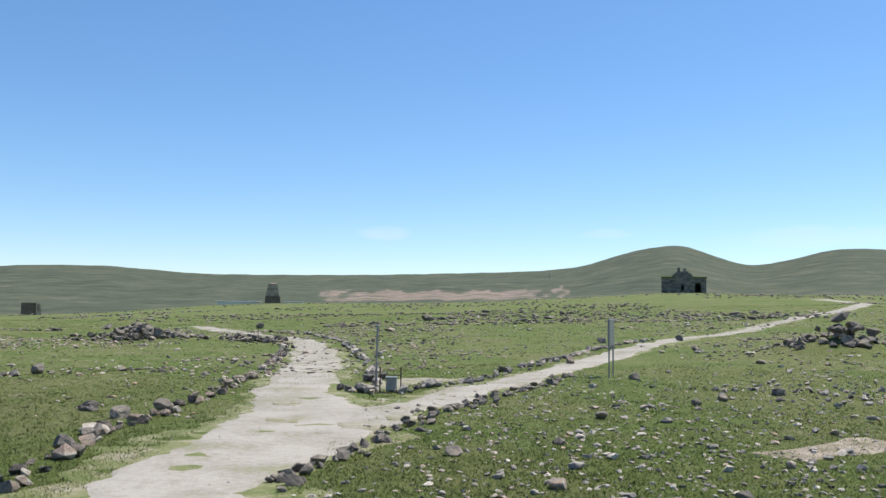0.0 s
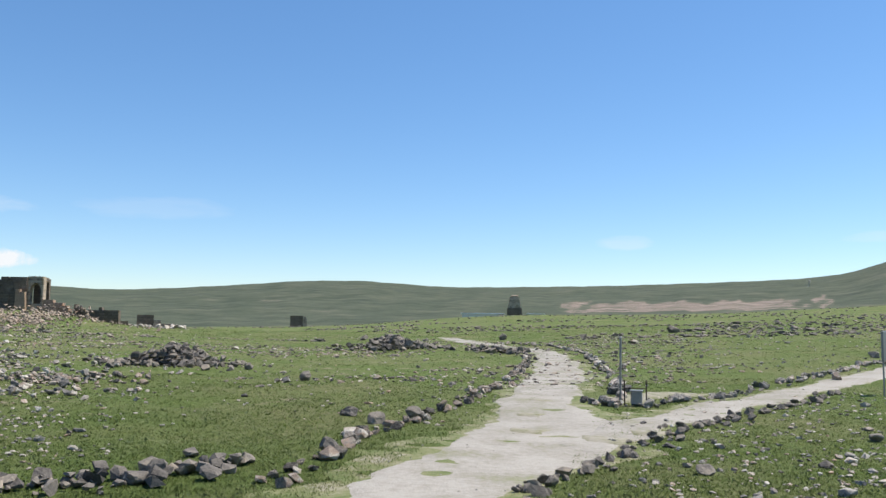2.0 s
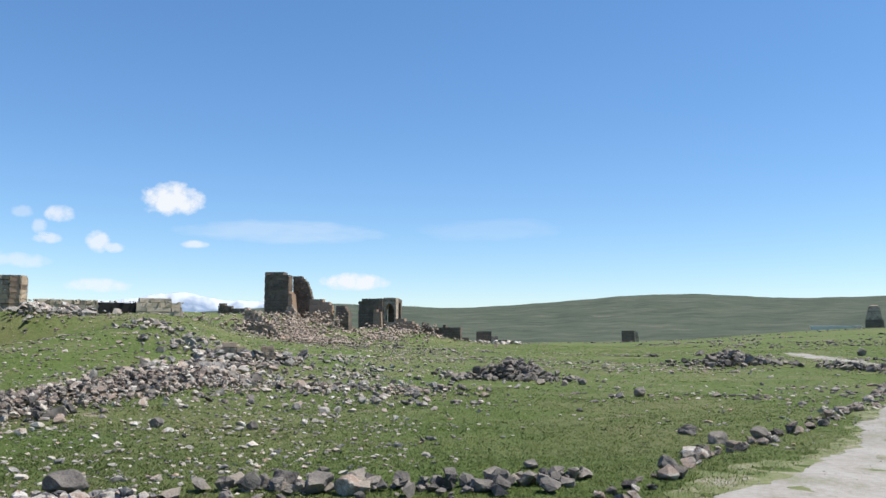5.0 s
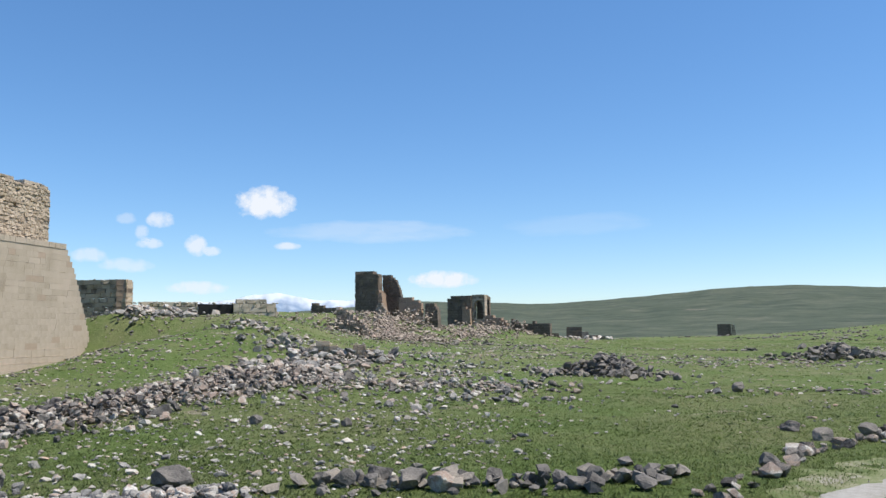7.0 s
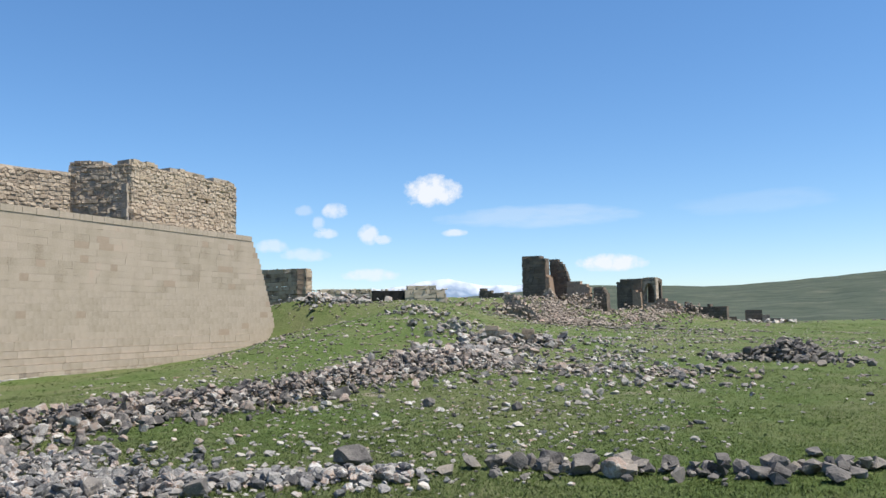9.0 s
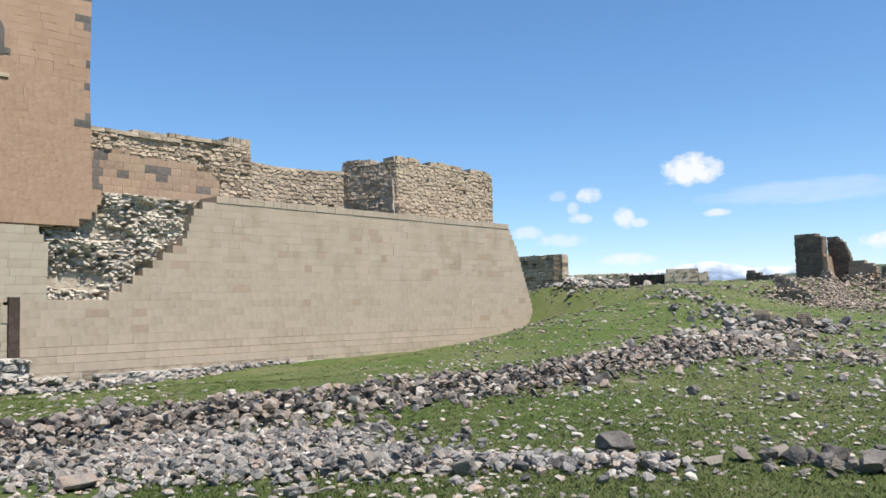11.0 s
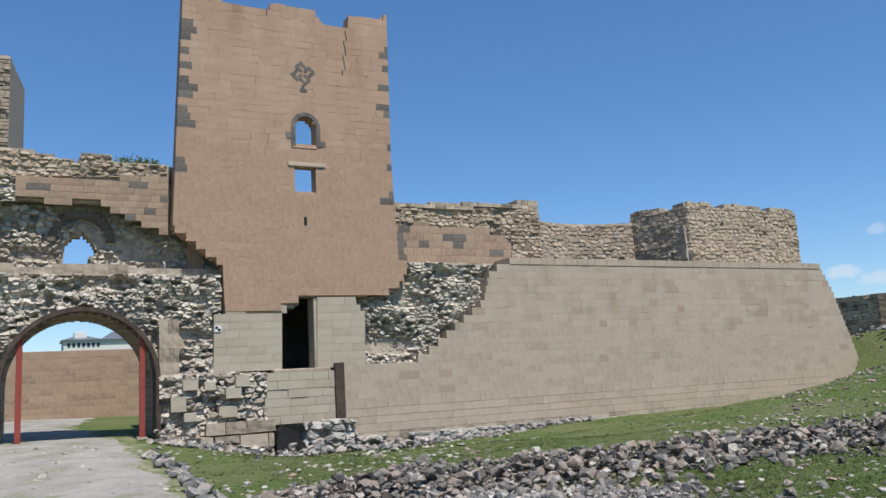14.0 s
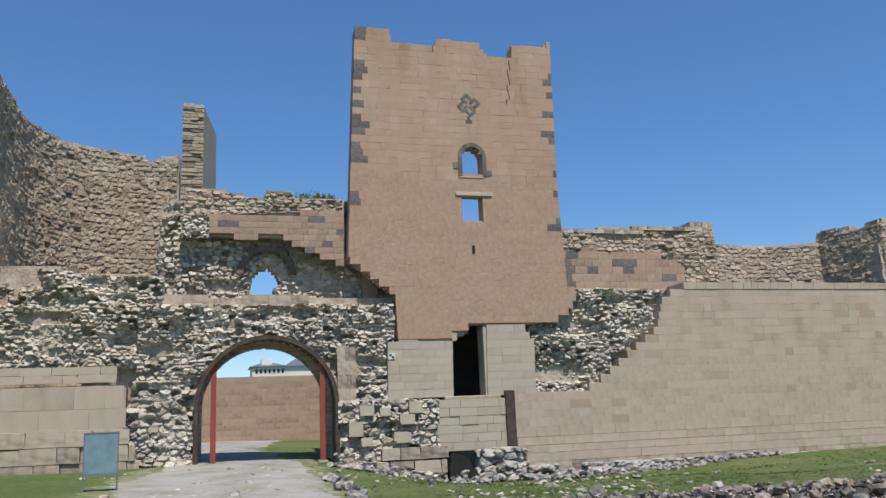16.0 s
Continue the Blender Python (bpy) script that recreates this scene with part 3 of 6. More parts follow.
CUBE_V = np.array([(x, y, z) for x in (-1, 1) for y in (-1, 1) for z in (-1, 1)], float)
CUBE_F = np.array([(0, 1, 3, 2), (4, 6, 7, 5), (0, 4, 5, 1), (2, 3, 7, 6), (0, 2, 6, 4), (1, 5, 7, 3)])
BLOCK_MESHES = {}


def blocks(name, rows, mat, parent, parts=0, piece="block", wear=0.012):
    """Squared blocks (x, y, z, half x, half y, half z, turn): pieces for the first few, the rest one mesh."""
    rng = np.random.default_rng(len(rows) + 3)
    for k, (x, y, z, hx, hy, hz, turn) in enumerate(rows[:parts]):
        key = (mat.name, k % 5, wear < 0.01)
        if key not in BLOCK_MESHES:
            me = bpy.data.meshes.new(piece)
            me.from_pydata((CUBE_V + rng.normal(0, 0.003 if wear < 0.01 else 0.03, (8, 3))).tolist(), [], CUBE_F.tolist())
            me.materials.append(mat)
            BLOCK_MESHES[key] = me
        ob = new(piece, BLOCK_MESHES[key])
        ob.parent, ob.location, ob.rotation_euler, ob.scale = parent, (x, y, z), (0, 0, turn), (hx, hy, hz)
    rest = np.array(rows[parts:], float)
    if not len(rest):
        return None
    v = CUBE_V[None] * rest[:, None, 3:6] + rng.normal(0, wear, (len(rest), 8, 3))
    c, s = np.cos(rest[:, 6])[:, None], np.sin(rest[:, 6])[:, None]
    v = np.stack([v[..., 0] * c - v[..., 1] * s, v[..., 0] * s + v[..., 1] * c, v[..., 2]], -1) + rest[:, None, :3]
    f = CUBE_F[None] + 8 * np.arange(len(rest))[:, None, None]
    return tagged(wide(name, v.reshape(-1, 3), f.reshape(-1, 4), mat, parent), kind="stuff")


def spans(loops, z):
    """Where a level line runs inside an outline with holes."""
    xs = []
    for loop in loops:
        for (xa, za), (xb, zb) in zip(loop, loop[1:] + loop[:1]):
            if (za <= z) != (zb <= z):
                xs.append(xa + (z - za) / (zb - za) * (xb - xa))
    xs.sort()
    return list(zip(xs[::2], xs[1::2]))


def height_range(loops):
    zs = [z for loop in loops for _, z in loop]
    return min(zs), max(zs)


def core(name, loops, d0, d1, mat, parent, step=0.2, wear=0.0):
    """The thick body of a wall with its openings, from depth d0 to d1."""
    z0, z1 = height_range(loops)
    n = max(1, round((z1 - z0) / step))
    h = (z1 - z0) / n
    rows = []
    for k in range(n):
        z = z0 + (k + 0.5) * h
        for a, b in spans(loops, z):
            rows.append(((a + b) / 2, (d0 + d1) / 2, z, (b - a) / 2, (d1 - d0) / 2, h / 2, 0))
    ob = blocks(name, rows, mat, parent, wear=wear)
    return ob


def ashlar(loops, d, h=0.37, w=0.7, gap=0.008, proud=0.012, deep=0.12, seed=0, odd=None, uneven=0.0):
    """Courses of squared blocks inside an outline; odd picks out blocks of another stone."""
    rng = random.Random(seed)
    z0, z1 = height_range(loops)
    n = max(1, round((z1 - z0) / h))
    h = (z1 - z0) / n
    plain, other = [], []
    cuts = [z0 + k * h + (rng.uniform(-uneven, uneven) * h if uneven and 0 < k < n else 0) for k in range(n + 1)]
    for lo, hi in zip(cuts, cuts[1:]):
        z, h = (lo + hi) / 2, hi - lo
        for a, b in spans(loops, z):
            x = a
            while x < b - 0.04:
                e = min(b, x + w * rng.uniform(0.6, 1.5))
                if b - e < 0.25 * w:
                    e = b
                row = ((x + e) / 2, d + deep / 2 - rng.uniform(0, proud), z, (e - x - gap) / 2, deep / 2, (h - gap) / 2 * (1 - (uneven and rng.uniform(0, 0.5) * uneven)), 0)
                (other if odd and odd(row[0], z, rng) else plain).append(row)
                x = e
    return plain, other


def lattice(i, j, seed):
    """Even chance values for whole-numbered places."""
    q = np.sin(i * 127.1 + j * 311.7 + seed * 74.7) * 43758.5453
    return q - np.floor(q)


def drift(x, z, seed):
    """Smooth noise from -1 to 1 over a plane."""
    i, j = np.floor(x), np.floor(z)
    u, v = smooth(x - i), smooth(z - j)
    a = lattice(i, j, seed) * (1 - u) + lattice(i + 1, j, seed) * u
    b = lattice(i, j + 1, seed) * (1 - u) + lattice(i + 1, j + 1, seed) * u
    return 2 * (a * (1 - v) + b * v) - 1


def rubble_relief(x, z, seed, deep, stone, course, lump, wave=1.0):
    """Depth and tone of a broken face: stones laid in rough courses, joints, hollows and lost stones."""
    zw = z + 0.13 * wave * drift(x * 0.55, z * 0.4, seed + 1) + 0.03 * wave * drift(x * 2.6, z * 2.6, seed + 2)
    xw = x + 0.05 * drift(x * 2.2, z * 3.1, seed + 3)
    row0 = np.floor(zw / course)
    best, second = np.full(x.shape, 9.0), np.full(x.shape, 9.0)
    pick = np.zeros(x.shape)
    sx, sz = np.zeros(x.shape), np.zeros(x.shape)
    for dj in (-1, 0, 1):
        row = row0 + dj
        off = lattice(row, 0 * row, seed + 4) * 7
        col0 = np.floor(xw / stone + off)
        for di in (-1, 0, 1):
            col = col0 + di
            cx = (col + 0.5 + 0.62 * (lattice(col, row, seed + 5) - 0.5) - off) * stone
            cz = (row + 0.5 + 0.5 * wave * (lattice(col, row, seed + 6) - 0.5)) * course
            dist = np.hypot((xw - cx) / stone, (zw - cz) / course) * (0.75 + 0.5 * lattice(col, row, seed + 7))
            nearer = dist < best
            second = np.where(nearer, best, np.minimum(second, dist))
            pick = np.where(nearer, lattice(col, row, seed + 8), pick)
            sx, sz = np.where(nearer, xw - cx, sx), np.where(nearer, zw - cz, sz)
            best = np.where(nearer, dist, best)
    body = smooth((second - best) / 0.2)
    other = np.mod(pick * 17.3, 1.0)
    third = np.mod(pick * 71.9, 1.0)
    y = -lump * body * (0.35 + 1.0 * pick) + lump * (sx / stone * (other - 0.5) * 1.6 + sz / course * (third - 0.3) * 2.2) * body
    y = y + np.where(third < 0.13 * wave ** 3, lump * 3.2 * body, 0)
    y = y + wave * (0.045 * drift(x * 7.3, z * 9.1, seed + 13) + 0.03 * drift(x * 15, z * 17, seed + 14))
    y = y + deep * (0.75 * drift(x * 0.45, z * 0.75, seed + 9) + 0.5 * drift(x * 1.2, z * 1.7, seed + 10)) + 0.9 * deep * smooth((drift(x * 0.8, z * 1.4, seed + 11) - 0.3) / 0.25)
    tone = 0.3 + 0.58 * other * body + 0.12 * (1 - body) + 0.16 * drift(x * 0.35, z * 0.5, seed + 12)
    return y, tone


def rubble_skin(name, loops, d, parent, seed, deep=0.3, stone=0.31, course=0.16, lump=0.125, step=0.05, mat=None, line=None, label="", wave=1.0):
    """A wall face of rubble masonry inside an outline, as one relief, its rim folded back into the wall."""
    z0, z1 = height_range(loops)
    xs = [x for loop in loops for x, _ in loop]
    gx_, gz_ = np.arange(min(xs), max(xs) + step, step), np.arange(z0, z1 + step, step)
    x, z = np.meshgrid(gx_, gz_)
    inside = np.zeros(x.shape, bool)
    for j, level in enumerate(gz_):
        for a, b in spans(loops, level + 1e-4):
            inside[j] |= (gx_ >= a) & (gx_ <= b)
    y, tone = rubble_relief(x, z, seed, deep, stone, course, lump, wave)
    core_in = inside.copy()
    core_in[1:] &= inside[:-1]
    core_in[:-1] &= inside[1:]
    core_in[:, 1:] &= inside[:, :-1]
    core_in[:, :-1] &= inside[:, 1:]
    y = d + y + np.where(inside & ~core_in, 0.3, 0)
    number = np.full(x.shape, -1)
    number[inside] = np.arange(inside.sum())
    quad = inside[:-1, :-1] & inside[1:, :-1] & inside[:-1, 1:] & inside[1:, 1:]
    faces = np.stack([number[:-1, :-1][quad], number[:-1, 1:][quad], number[1:, 1:][quad], number[1:, :-1][quad]], 1)
    px_, py_, pz_ = x[inside], y[inside], z[inside]
    if line is not None:
        rows = np.array(bent(np.stack([px_, py_, pz_], 1).tolist(), line))
        px_, py_, pz_ = rows[:, 0], rows[:, 1], rows[:, 2]
    ob = wide(name, np.stack([px_, py_, pz_], 1), faces, mat or RUBBLE_FACE, parent)
    ob.data.attributes.new("tone", "FLOAT", "POINT").data.foreach_set("value", tone[inside].astype(np.float32))
    return tagged(ob, label, kind="stuff")


def proud_stones(name, loops, d, parent, seed, count, deep=0.3, stone=0.31, course=0.16, lump=0.125, mat=None, big=(0.2, 0.46)):
    """Single stones bedded in a rubble face and standing out of it."""
    rng = random.Random(seed)
    z0, z1 = height_range(loops)
    xs = [x for loop in loops for x, _ in loop]
    places = []
    while len(places) < count:
        x, z = rng.uniform(min(xs) + 0.2, max(xs) - 0.2), rng.uniform(z0 + 0.1, z1 - 0.1)
        if any(a + 0.15 < x < b - 0.15 for a, b in spans(loops, z)):
            y, _ = rubble_relief(np.array([x]), np.array([z]), seed, deep, stone, course, lump)
            places.append((x, d + float(y[0]) + 0.03, z, rng.uniform(*big), rng.uniform(0.55, 0.8)))
    return stones(name, places, mat or RUBBLE, parent, parts=count, shapes=JAGGED, tilt=0.25)


def bent(rows, line):
    """Lays straight courses (x along, y deep) along a bent line of (x, depth) places."""
    line = np.array(line, float)
    run = np.concatenate([[0], np.cumsum(np.hypot(*np.diff(line, axis=0).T))])
    out = []
    for x, y, z, *rest in rows:
        k = int(np.clip(np.searchsorted(run, x) - 1, 0, len(line) - 2))
        t = (line[k + 1] - line[k]) / (run[k + 1] - run[k])
        p = line[k] + t * (x - run[k])
        turn = math.atan2(t[1], t[0])
        p = p + np.array([-t[1], t[0]]) * y
        if len(rest) == 4:
            out.append((p[0], p[1], z, *rest[:3], rest[3] + turn))
        else:
            out.append((p[0], p[1], z, *rest))
    return out


def run_length(line):
    return float(np.sum(np.hypot(*np.diff(np.array(line, float), axis=0).T)))


def bent_wall(name, line, z0, z1, thick, label, mat=None, size=(0.3, 0.5), parts=0, ragged=0.35, seed=1, m=None):
    """A wall of coarse squared stone along a bent line, with a ragged top."""
    mat = mat or MASON
    ob = thing(name, label, "wall", m or WALL, kind="structure")
    n = run_length(line)
    rng = random.Random(seed)
    top = [(n * (1 - k / 40), z1 - ragged * (0.5 + 0.35 * math.sin(k * 0.7 + seed)) - rng.uniform(0, 0.3 * ragged)) for k in range(41)]
    loops = [[(0, z0), (n, z0)] + top]
    rows, _ = ashlar(loops, 0, size[0], size[1], gap=0.03, proud=0.05, deep=0.3, seed=seed, uneven=0.3)
    rng.shuffle(rows)
    blocks("masonry", bent(rows[:parts], line), mat, ob, parts=parts, wear=0.018, piece="wall_stone")
    rubble_skin("masonry_face", loops, 0.03, ob, seed, deep=0.04, stone=size[1], course=size[0], lump=0.06, step=0.06, mat=BROWN_FACE, line=line, wave=0.4)
    inner = [[(0, z0), (n, z0)] + [(x, z - 0.06) for x, z in top]]
    back, _ = ashlar(inner, 0.16, 0.5, 0.6, gap=-0.02, proud=0, deep=thick - 0.16, seed=seed)
    blocks("wall_core", bent(back, line), MORTAR, ob, wear=0.0)
    return ob


WALL = pose(0, 0, 0, 0, 0, 121.5)  # x along the town wall, y away from the camera, z up


def arch_loop(cx, spring, r, foot, n=18, rise=1.0):
    return [(cx - r, foot), *[(cx - r * math.cos(math.pi * k / n), spring + rise * r * math.sin(math.pi * k / n)) for k in range(n + 1)], (cx + r, foot)]


# ---- the tower ----
TOWER = [(7.7, 5.3), (10.15, 5.3), (10.15, 5.55), (10.95, 5.55), (10.95, 5.9), (14.0, 5.9), (15.7, 6.2), (16.1, 6.7), (16.5, 7.45), (15.95, 7.6), (15.78, 12.6), (15.9, 20.0), (13.85, 19.8), (13.8, 19.2), (13.3, 19.0), (12.9, 19.15), (12.2, 19.35), (12.15, 19.8), (11.2, 19.78), (10.3, 19.9), (9.9, 19.62), (9.8, 19.3), (8.6, 19.5), (7.75, 19.5), (7.65, 20.1), (6.9, 20.15), (6.0, 20.05), (5.67, 13.0), (5.5, 8.9), (6.2, 8.4), (6.9, 7.8), (7.6, 7.3), (7.65, 5.6)]
WINDOW_A = arch_loop(11.5, 13.9, 0.49, 12.95, 10)
WINDOW_B = [(10.92, 10.75), (11.93, 10.75), (11.93, 11.97), (10.92, 11.97)]
tower = thing("gate_tower", "tall square tower of orange tuff with ragged top and two see-through windows", "tower", WALL, kind="structure")
core("tower_core", [TOWER, WINDOW_A, WINDOW_B], 36.1, 36.7, TUFF, tower, 0.12)


def tower_dark(x, z, rng):
    edge = (x < 6.3 or x > 15.45) and z > 9.3
    return edge and rng.random() < 0.34


plain, dark = ashlar([TOWER, WINDOW_A, WINDOW_B], 36.0, 0.34, 0.62, gap=0.002, proud=0.002, deep=0.1, seed=4, odd=tower_dark)
blocks("facing", plain, TUFF, tower, parts=300, wear=0.004)
blocks("quoins", dark, DARKBLOCK_SHADE, tower, parts=len(dark), piece="quoin")
for name, x0, x1 in (("side_wall_south", 6.3, 7.0), ("side_wall_north", 15.0, 15.75)):
    core(name, [[(x0, 0.3), (x1, 0.3), (x1, 11.5), (x0, 11.6)]], 37.2, 42.0, TUFF, tower, 0.4)
# dark surround of the upper window, lintel of the lower one
ring = bmesh.new()
for k in range(11):
    a = math.pi * (k + 0.5) / 11
    x, z = 11.5 - 0.6 * math.cos(a), 13.9 + 0.6 * math.sin(a)
    made = bmesh.ops.create_cube(ring, size=1)["verts"]
    bmesh.ops.scale(ring, vec=(0.18, 0.14, 0.2), verts=made)
    bmesh.ops.rotate(ring, matrix=Matrix.Rotation(math.pi / 2 - a, 3, "Y").inverted(), verts=made)
    bmesh.ops.translate(ring, vec=(x, 36.03, z), verts=made)
for x in (10.9, 12.1):
    box(ring, x - 0.1, x + 0.1, 35.96, 36.1, 12.95, 13.9)
box(ring, 10.55, 10.82, 35.965, 36.1, 13.3, 13.6)
box(ring, 12.2, 12.45, 35.965, 36.1, 13.0, 13.25)
part("window_surround", ring, DARKBLOCK_SHADE, tower, "grey basalt arch surround")
part("lintel", box(bmesh.new(), 10.6, 12.4, 35.93, 36.3, 11.98, 12.16, 0.02), OLD, tower, "cracked stone lintel")
part("sill", box(bmesh.new(), 10.8, 12.05, 35.97, 36.5, 12.84, 12.94, 0.02), TUFF, tower)
# solid black bar on the face for the shade inside the slit
part("slit", box(bmesh.new(), 11.3, 11.44, 35.98, 36.05, 9.2, 9.6), BLACKHOLE, tower, "narrow dark slit")
# crack drawn as thin black bars, its inner shade put into the colour
crack = bmesh.new()
for k in range(9):
    x = 13.65 + 0.07 * math.sin(k * 2.1) - 0.02 * k
    box(crack, x - 0.02, x + 0.02, 35.985, 36.02, 19.0 - 0.26 * (k + 1), 19.0 - 0.26 * k)
part("crack", crack, BLACKHOLE, tower, "ragged dark crack")
# inlaid interlaced cross in dark stone
emblem = bmesh.new()
for turn in range(4):
    c, s = math.cos(turn * math.pi / 2 + math.pi / 4), math.sin(turn * math.pi / 2 + math.pi / 4)
    for (u0, v0, u1, v1) in ((-0.07, 0.1, 0.07, 0.5), (0.07, 0.36, 0.36, 0.5), (0.22, 0.1, 0.36, 0.36)):
        corners = [(u0, v0), (u1, v0), (u1, v1), (u0, v1)]
        lo = [emblem.verts.new((11.45 + u * c - v * s, 36.02, 16.53 + u * s + v * c)) for u, v in corners]
        hi = [emblem.verts.new((11.45 + u * c - v * s, 35.975, 16.53 + u * s + v * c)) for u, v in corners]
        emblem.faces.new(lo), emblem.faces.new(hi)
        for k in range(4):
            emblem.faces.new((lo[k], lo[(k + 1) % 4], hi[(k + 1) % 4], hi[k]))
part("inlaid_cross", emblem, DARKBLOCK_SHADE, tower, "dark interlaced cross inlay")
foot = bmesh.new()
box(foot, 11.36, 11.5, 35.975, 36.05, 15.75, 15.95), box(foot, 11.28, 11.6, 35.978, 36.05, 15.6, 15.75)
part("cross_foot", foot, DARKBLOCK_SHADE, tower)
# closed box added behind the doorway, its dark colour standing in for shade
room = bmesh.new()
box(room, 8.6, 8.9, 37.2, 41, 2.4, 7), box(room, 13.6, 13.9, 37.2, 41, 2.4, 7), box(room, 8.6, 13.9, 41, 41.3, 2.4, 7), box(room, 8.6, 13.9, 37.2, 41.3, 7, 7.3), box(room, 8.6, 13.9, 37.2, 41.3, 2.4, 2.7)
part("inner_room", room, DARKBLOCK_SHADE, tower)

# pale repaired base with the doorway
BASE = [(7.15, 2.72), (10.1, 2.72), (11.7, 2.72), (14.05, 2.85), (14.1, 5.0), (13.6, 5.9), (11.85, 5.9), (10.95, 5.88), (10.95, 5.53), (10.15, 5.53), (10.15, 5.28), (8.58, 5.28), (8.58, 5.45), (7.7, 5.45), (7.7, 5.15), (7.2, 5.15)]
DOOR = [(10.12, 2.7), (11.72, 2.7), (11.82, 5.88), (10.95, 5.88), (10.95, 5.54), (10.18, 5.3)]
base = thing("tower_base", "pale grey repaired ashlar base with a tall dark doorway", "wall", WALL, kind="structure")
core("base_core", [BASE, DOOR], 36.12, 37.2, PALE, base, 0.12)
plain, _ = ashlar([BASE, DOOR], 36.02, 0.36, 0.75, gap=0.004, seed=8)
blocks("facing", plain, PALE, base, parts=200, wear=0.004)
part("jamb", box(bmesh.new(), 11.66, 11.84, 36.1, 37.0, 2.72, 5.88, 0.01), OLD, base, "reddish door jamb")
part("threshold", box(bmesh.new(), 9.7, 12.3, 35.85, 36.3, 2.56, 2.72, 0.03), OLD, base)
survey_mark = part("survey_target", box(bmesh.new(), 7.2, 7.5, 35.975, 36.03, 4.42, 4.68), WHITE, base, "small white survey target")
chk = bmesh.new()
box(chk, 7.24, 7.35, 35.968, 35.99, 4.55, 4.65), box(chk, 7.35, 7.46, 35.968, 35.99, 4.45, 4.55)
part("target_squares", chk, BLACKHOLE, survey_mark)

# ---- gate wall ----
GATE = arch_loop(2.0, 2.55, 2.95, -0.5, 22)
HOLE = [(1.3, 7.35), (2.62, 7.35), (2.3, 7.75), (2.66, 8.0), (2.45, 8.5), (2.1, 8.85), (1.75, 8.75), (1.4, 8.4)]
gate = thing("gate_wall", "ruined rubble gate wall with a round arch and a ragged hole above", "wall", WALL, kind="structure")
core("wall_core", [[(-3.4, -0.5), (7.2, -0.5), (7.2, 5.2), (7.65, 5.4), (7.6, 7.25), (-3.3, 7.25)], GATE], 36.75, 38.4, MORTAR, gate, 0.15)
core("recessed_core", [[(-3.3, 7.25), (8.6, 7.25), (8.6, 9.6), (5.6, 10.1), (-1.8, 10.1), (-2.1, 9.0), (-3.3, 8.2)], HOLE], 37.55, 38.6, MORTAR, gate, 0.15)
core("left_core", [[(-2.9, 7.5), (-1.2, 7.5), (-1.2, 12.0), (-2.5, 11.6)]], 37.7, 38.5, MORTAR, gate, 0.2)
rubble_skin("rubble_face_side", [[(-2.9, 7.7), (-1.0, 7.7), (-1.0, 11.9), (-2.5, 11.6)]], 37.6, gate, 8, 0.2, course=0.24, lump=0.15)
core("upper_core", [[(-1.7, 10.05), (5.45, 10.05), (5.45, 11.8), (3.2, 11.85), (3.1, 12.15), (1.95, 12.1), (1.8, 11.75), (-0.2, 12.15), (-1.5, 12.1)]], 36.78, 38.4, MORTAR, gate, 0.15)
LOW = [(-3.4, -0.3), (-1.0, -0.3), (-1.0, 2.6), (-0.1, 4.6), (2.0, 5.6), (4.1, 4.6), (5.0, 2.6), (5.0, -0.3), (10.0, -0.3), (10.0, 2.7), (7.2, 2.7), (7.2, 5.2), (7.65, 5.4), (7.6, 7.0), (-3.3, 7.0)]
core("lower_core", [[(-3.4, -0.5), (7.2, -0.5), (7.2, 6.9), (-3.3, 6.9)], arch_loop(2.0, 2.55, 2.98, -0.5, 22)], 36.5, 36.75, MORTAR, gate, 0.15)
rubble_skin("rubble_face", [LOW], 36.2, gate, 3, 0.34)
proud_stones("rubble_stone", [LOW], 36.2, gate, 3, 260, 0.34)
UPPER = [[(-3.3, 6.9), (7.6, 6.9), (7.6, 7.3), (6.9, 7.8), (5.5, 8.9), (5.45, 9.6), (4.4, 9.3), (3.2, 9.9), (-0.5, 10.0), (-1.7, 10.5), (-2.1, 9.0), (-3.3, 8.2)], HOLE]
rubble_skin("rubble_face_upper", UPPER, 37.42, gate, 5, 0.16, course=0.22, lump=0.14)
rubble_skin("rubble_face_end", [[(-1.75, 9.9), (-0.4, 9.9), (-0.4, 11.1), (-1.6, 11.1)]], 36.72, gate, 9, 0.12, lump=0.13)
rubble_skin("rubble_face_top", [[(-1.5, 10.8), (5.4, 11.2), (5.45, 11.8), (3.2, 11.85), (3.1, 12.15), (1.95, 12.1), (1.8, 11.75), (-0.2, 12.15), (-1.5, 12.1)]], 36.7, gate, 6, 0.06, 0.42, 0.17, 0.08, mat=BROWN_FACE, wave=0.5)
core("recess_core", [[(5.2, 8.2), (6.4, 8.2), (6.4, 12.0), (5.2, 12.0)]], 37.7, 38.5, OLD, gate, 0.4)
COURSES = [(-0.5, 10.0), (1.6, 9.95), (1.6, 10.25), (2.7, 10.25), (2.7, 9.95), (3.2, 9.6), (3.9, 9.3), (4.6, 9.0), (5.4, 8.7), (5.42, 11.25), (1.9, 11.0), (-0.5, 10.85)]
plain, dark = ashlar([COURSES], 36.6, 0.3, 0.6, seed=12, odd=lambda x, z, r: z < 9.9 and r.random() < 0.25 or r.random() < 0.03)
blocks("tuff_courses", plain, TUFF_OLD, gate, parts=120, wear=0.006)
blocks("dark_courses", dark, DARKBLOCK_SHADE, gate, parts=len(dark))
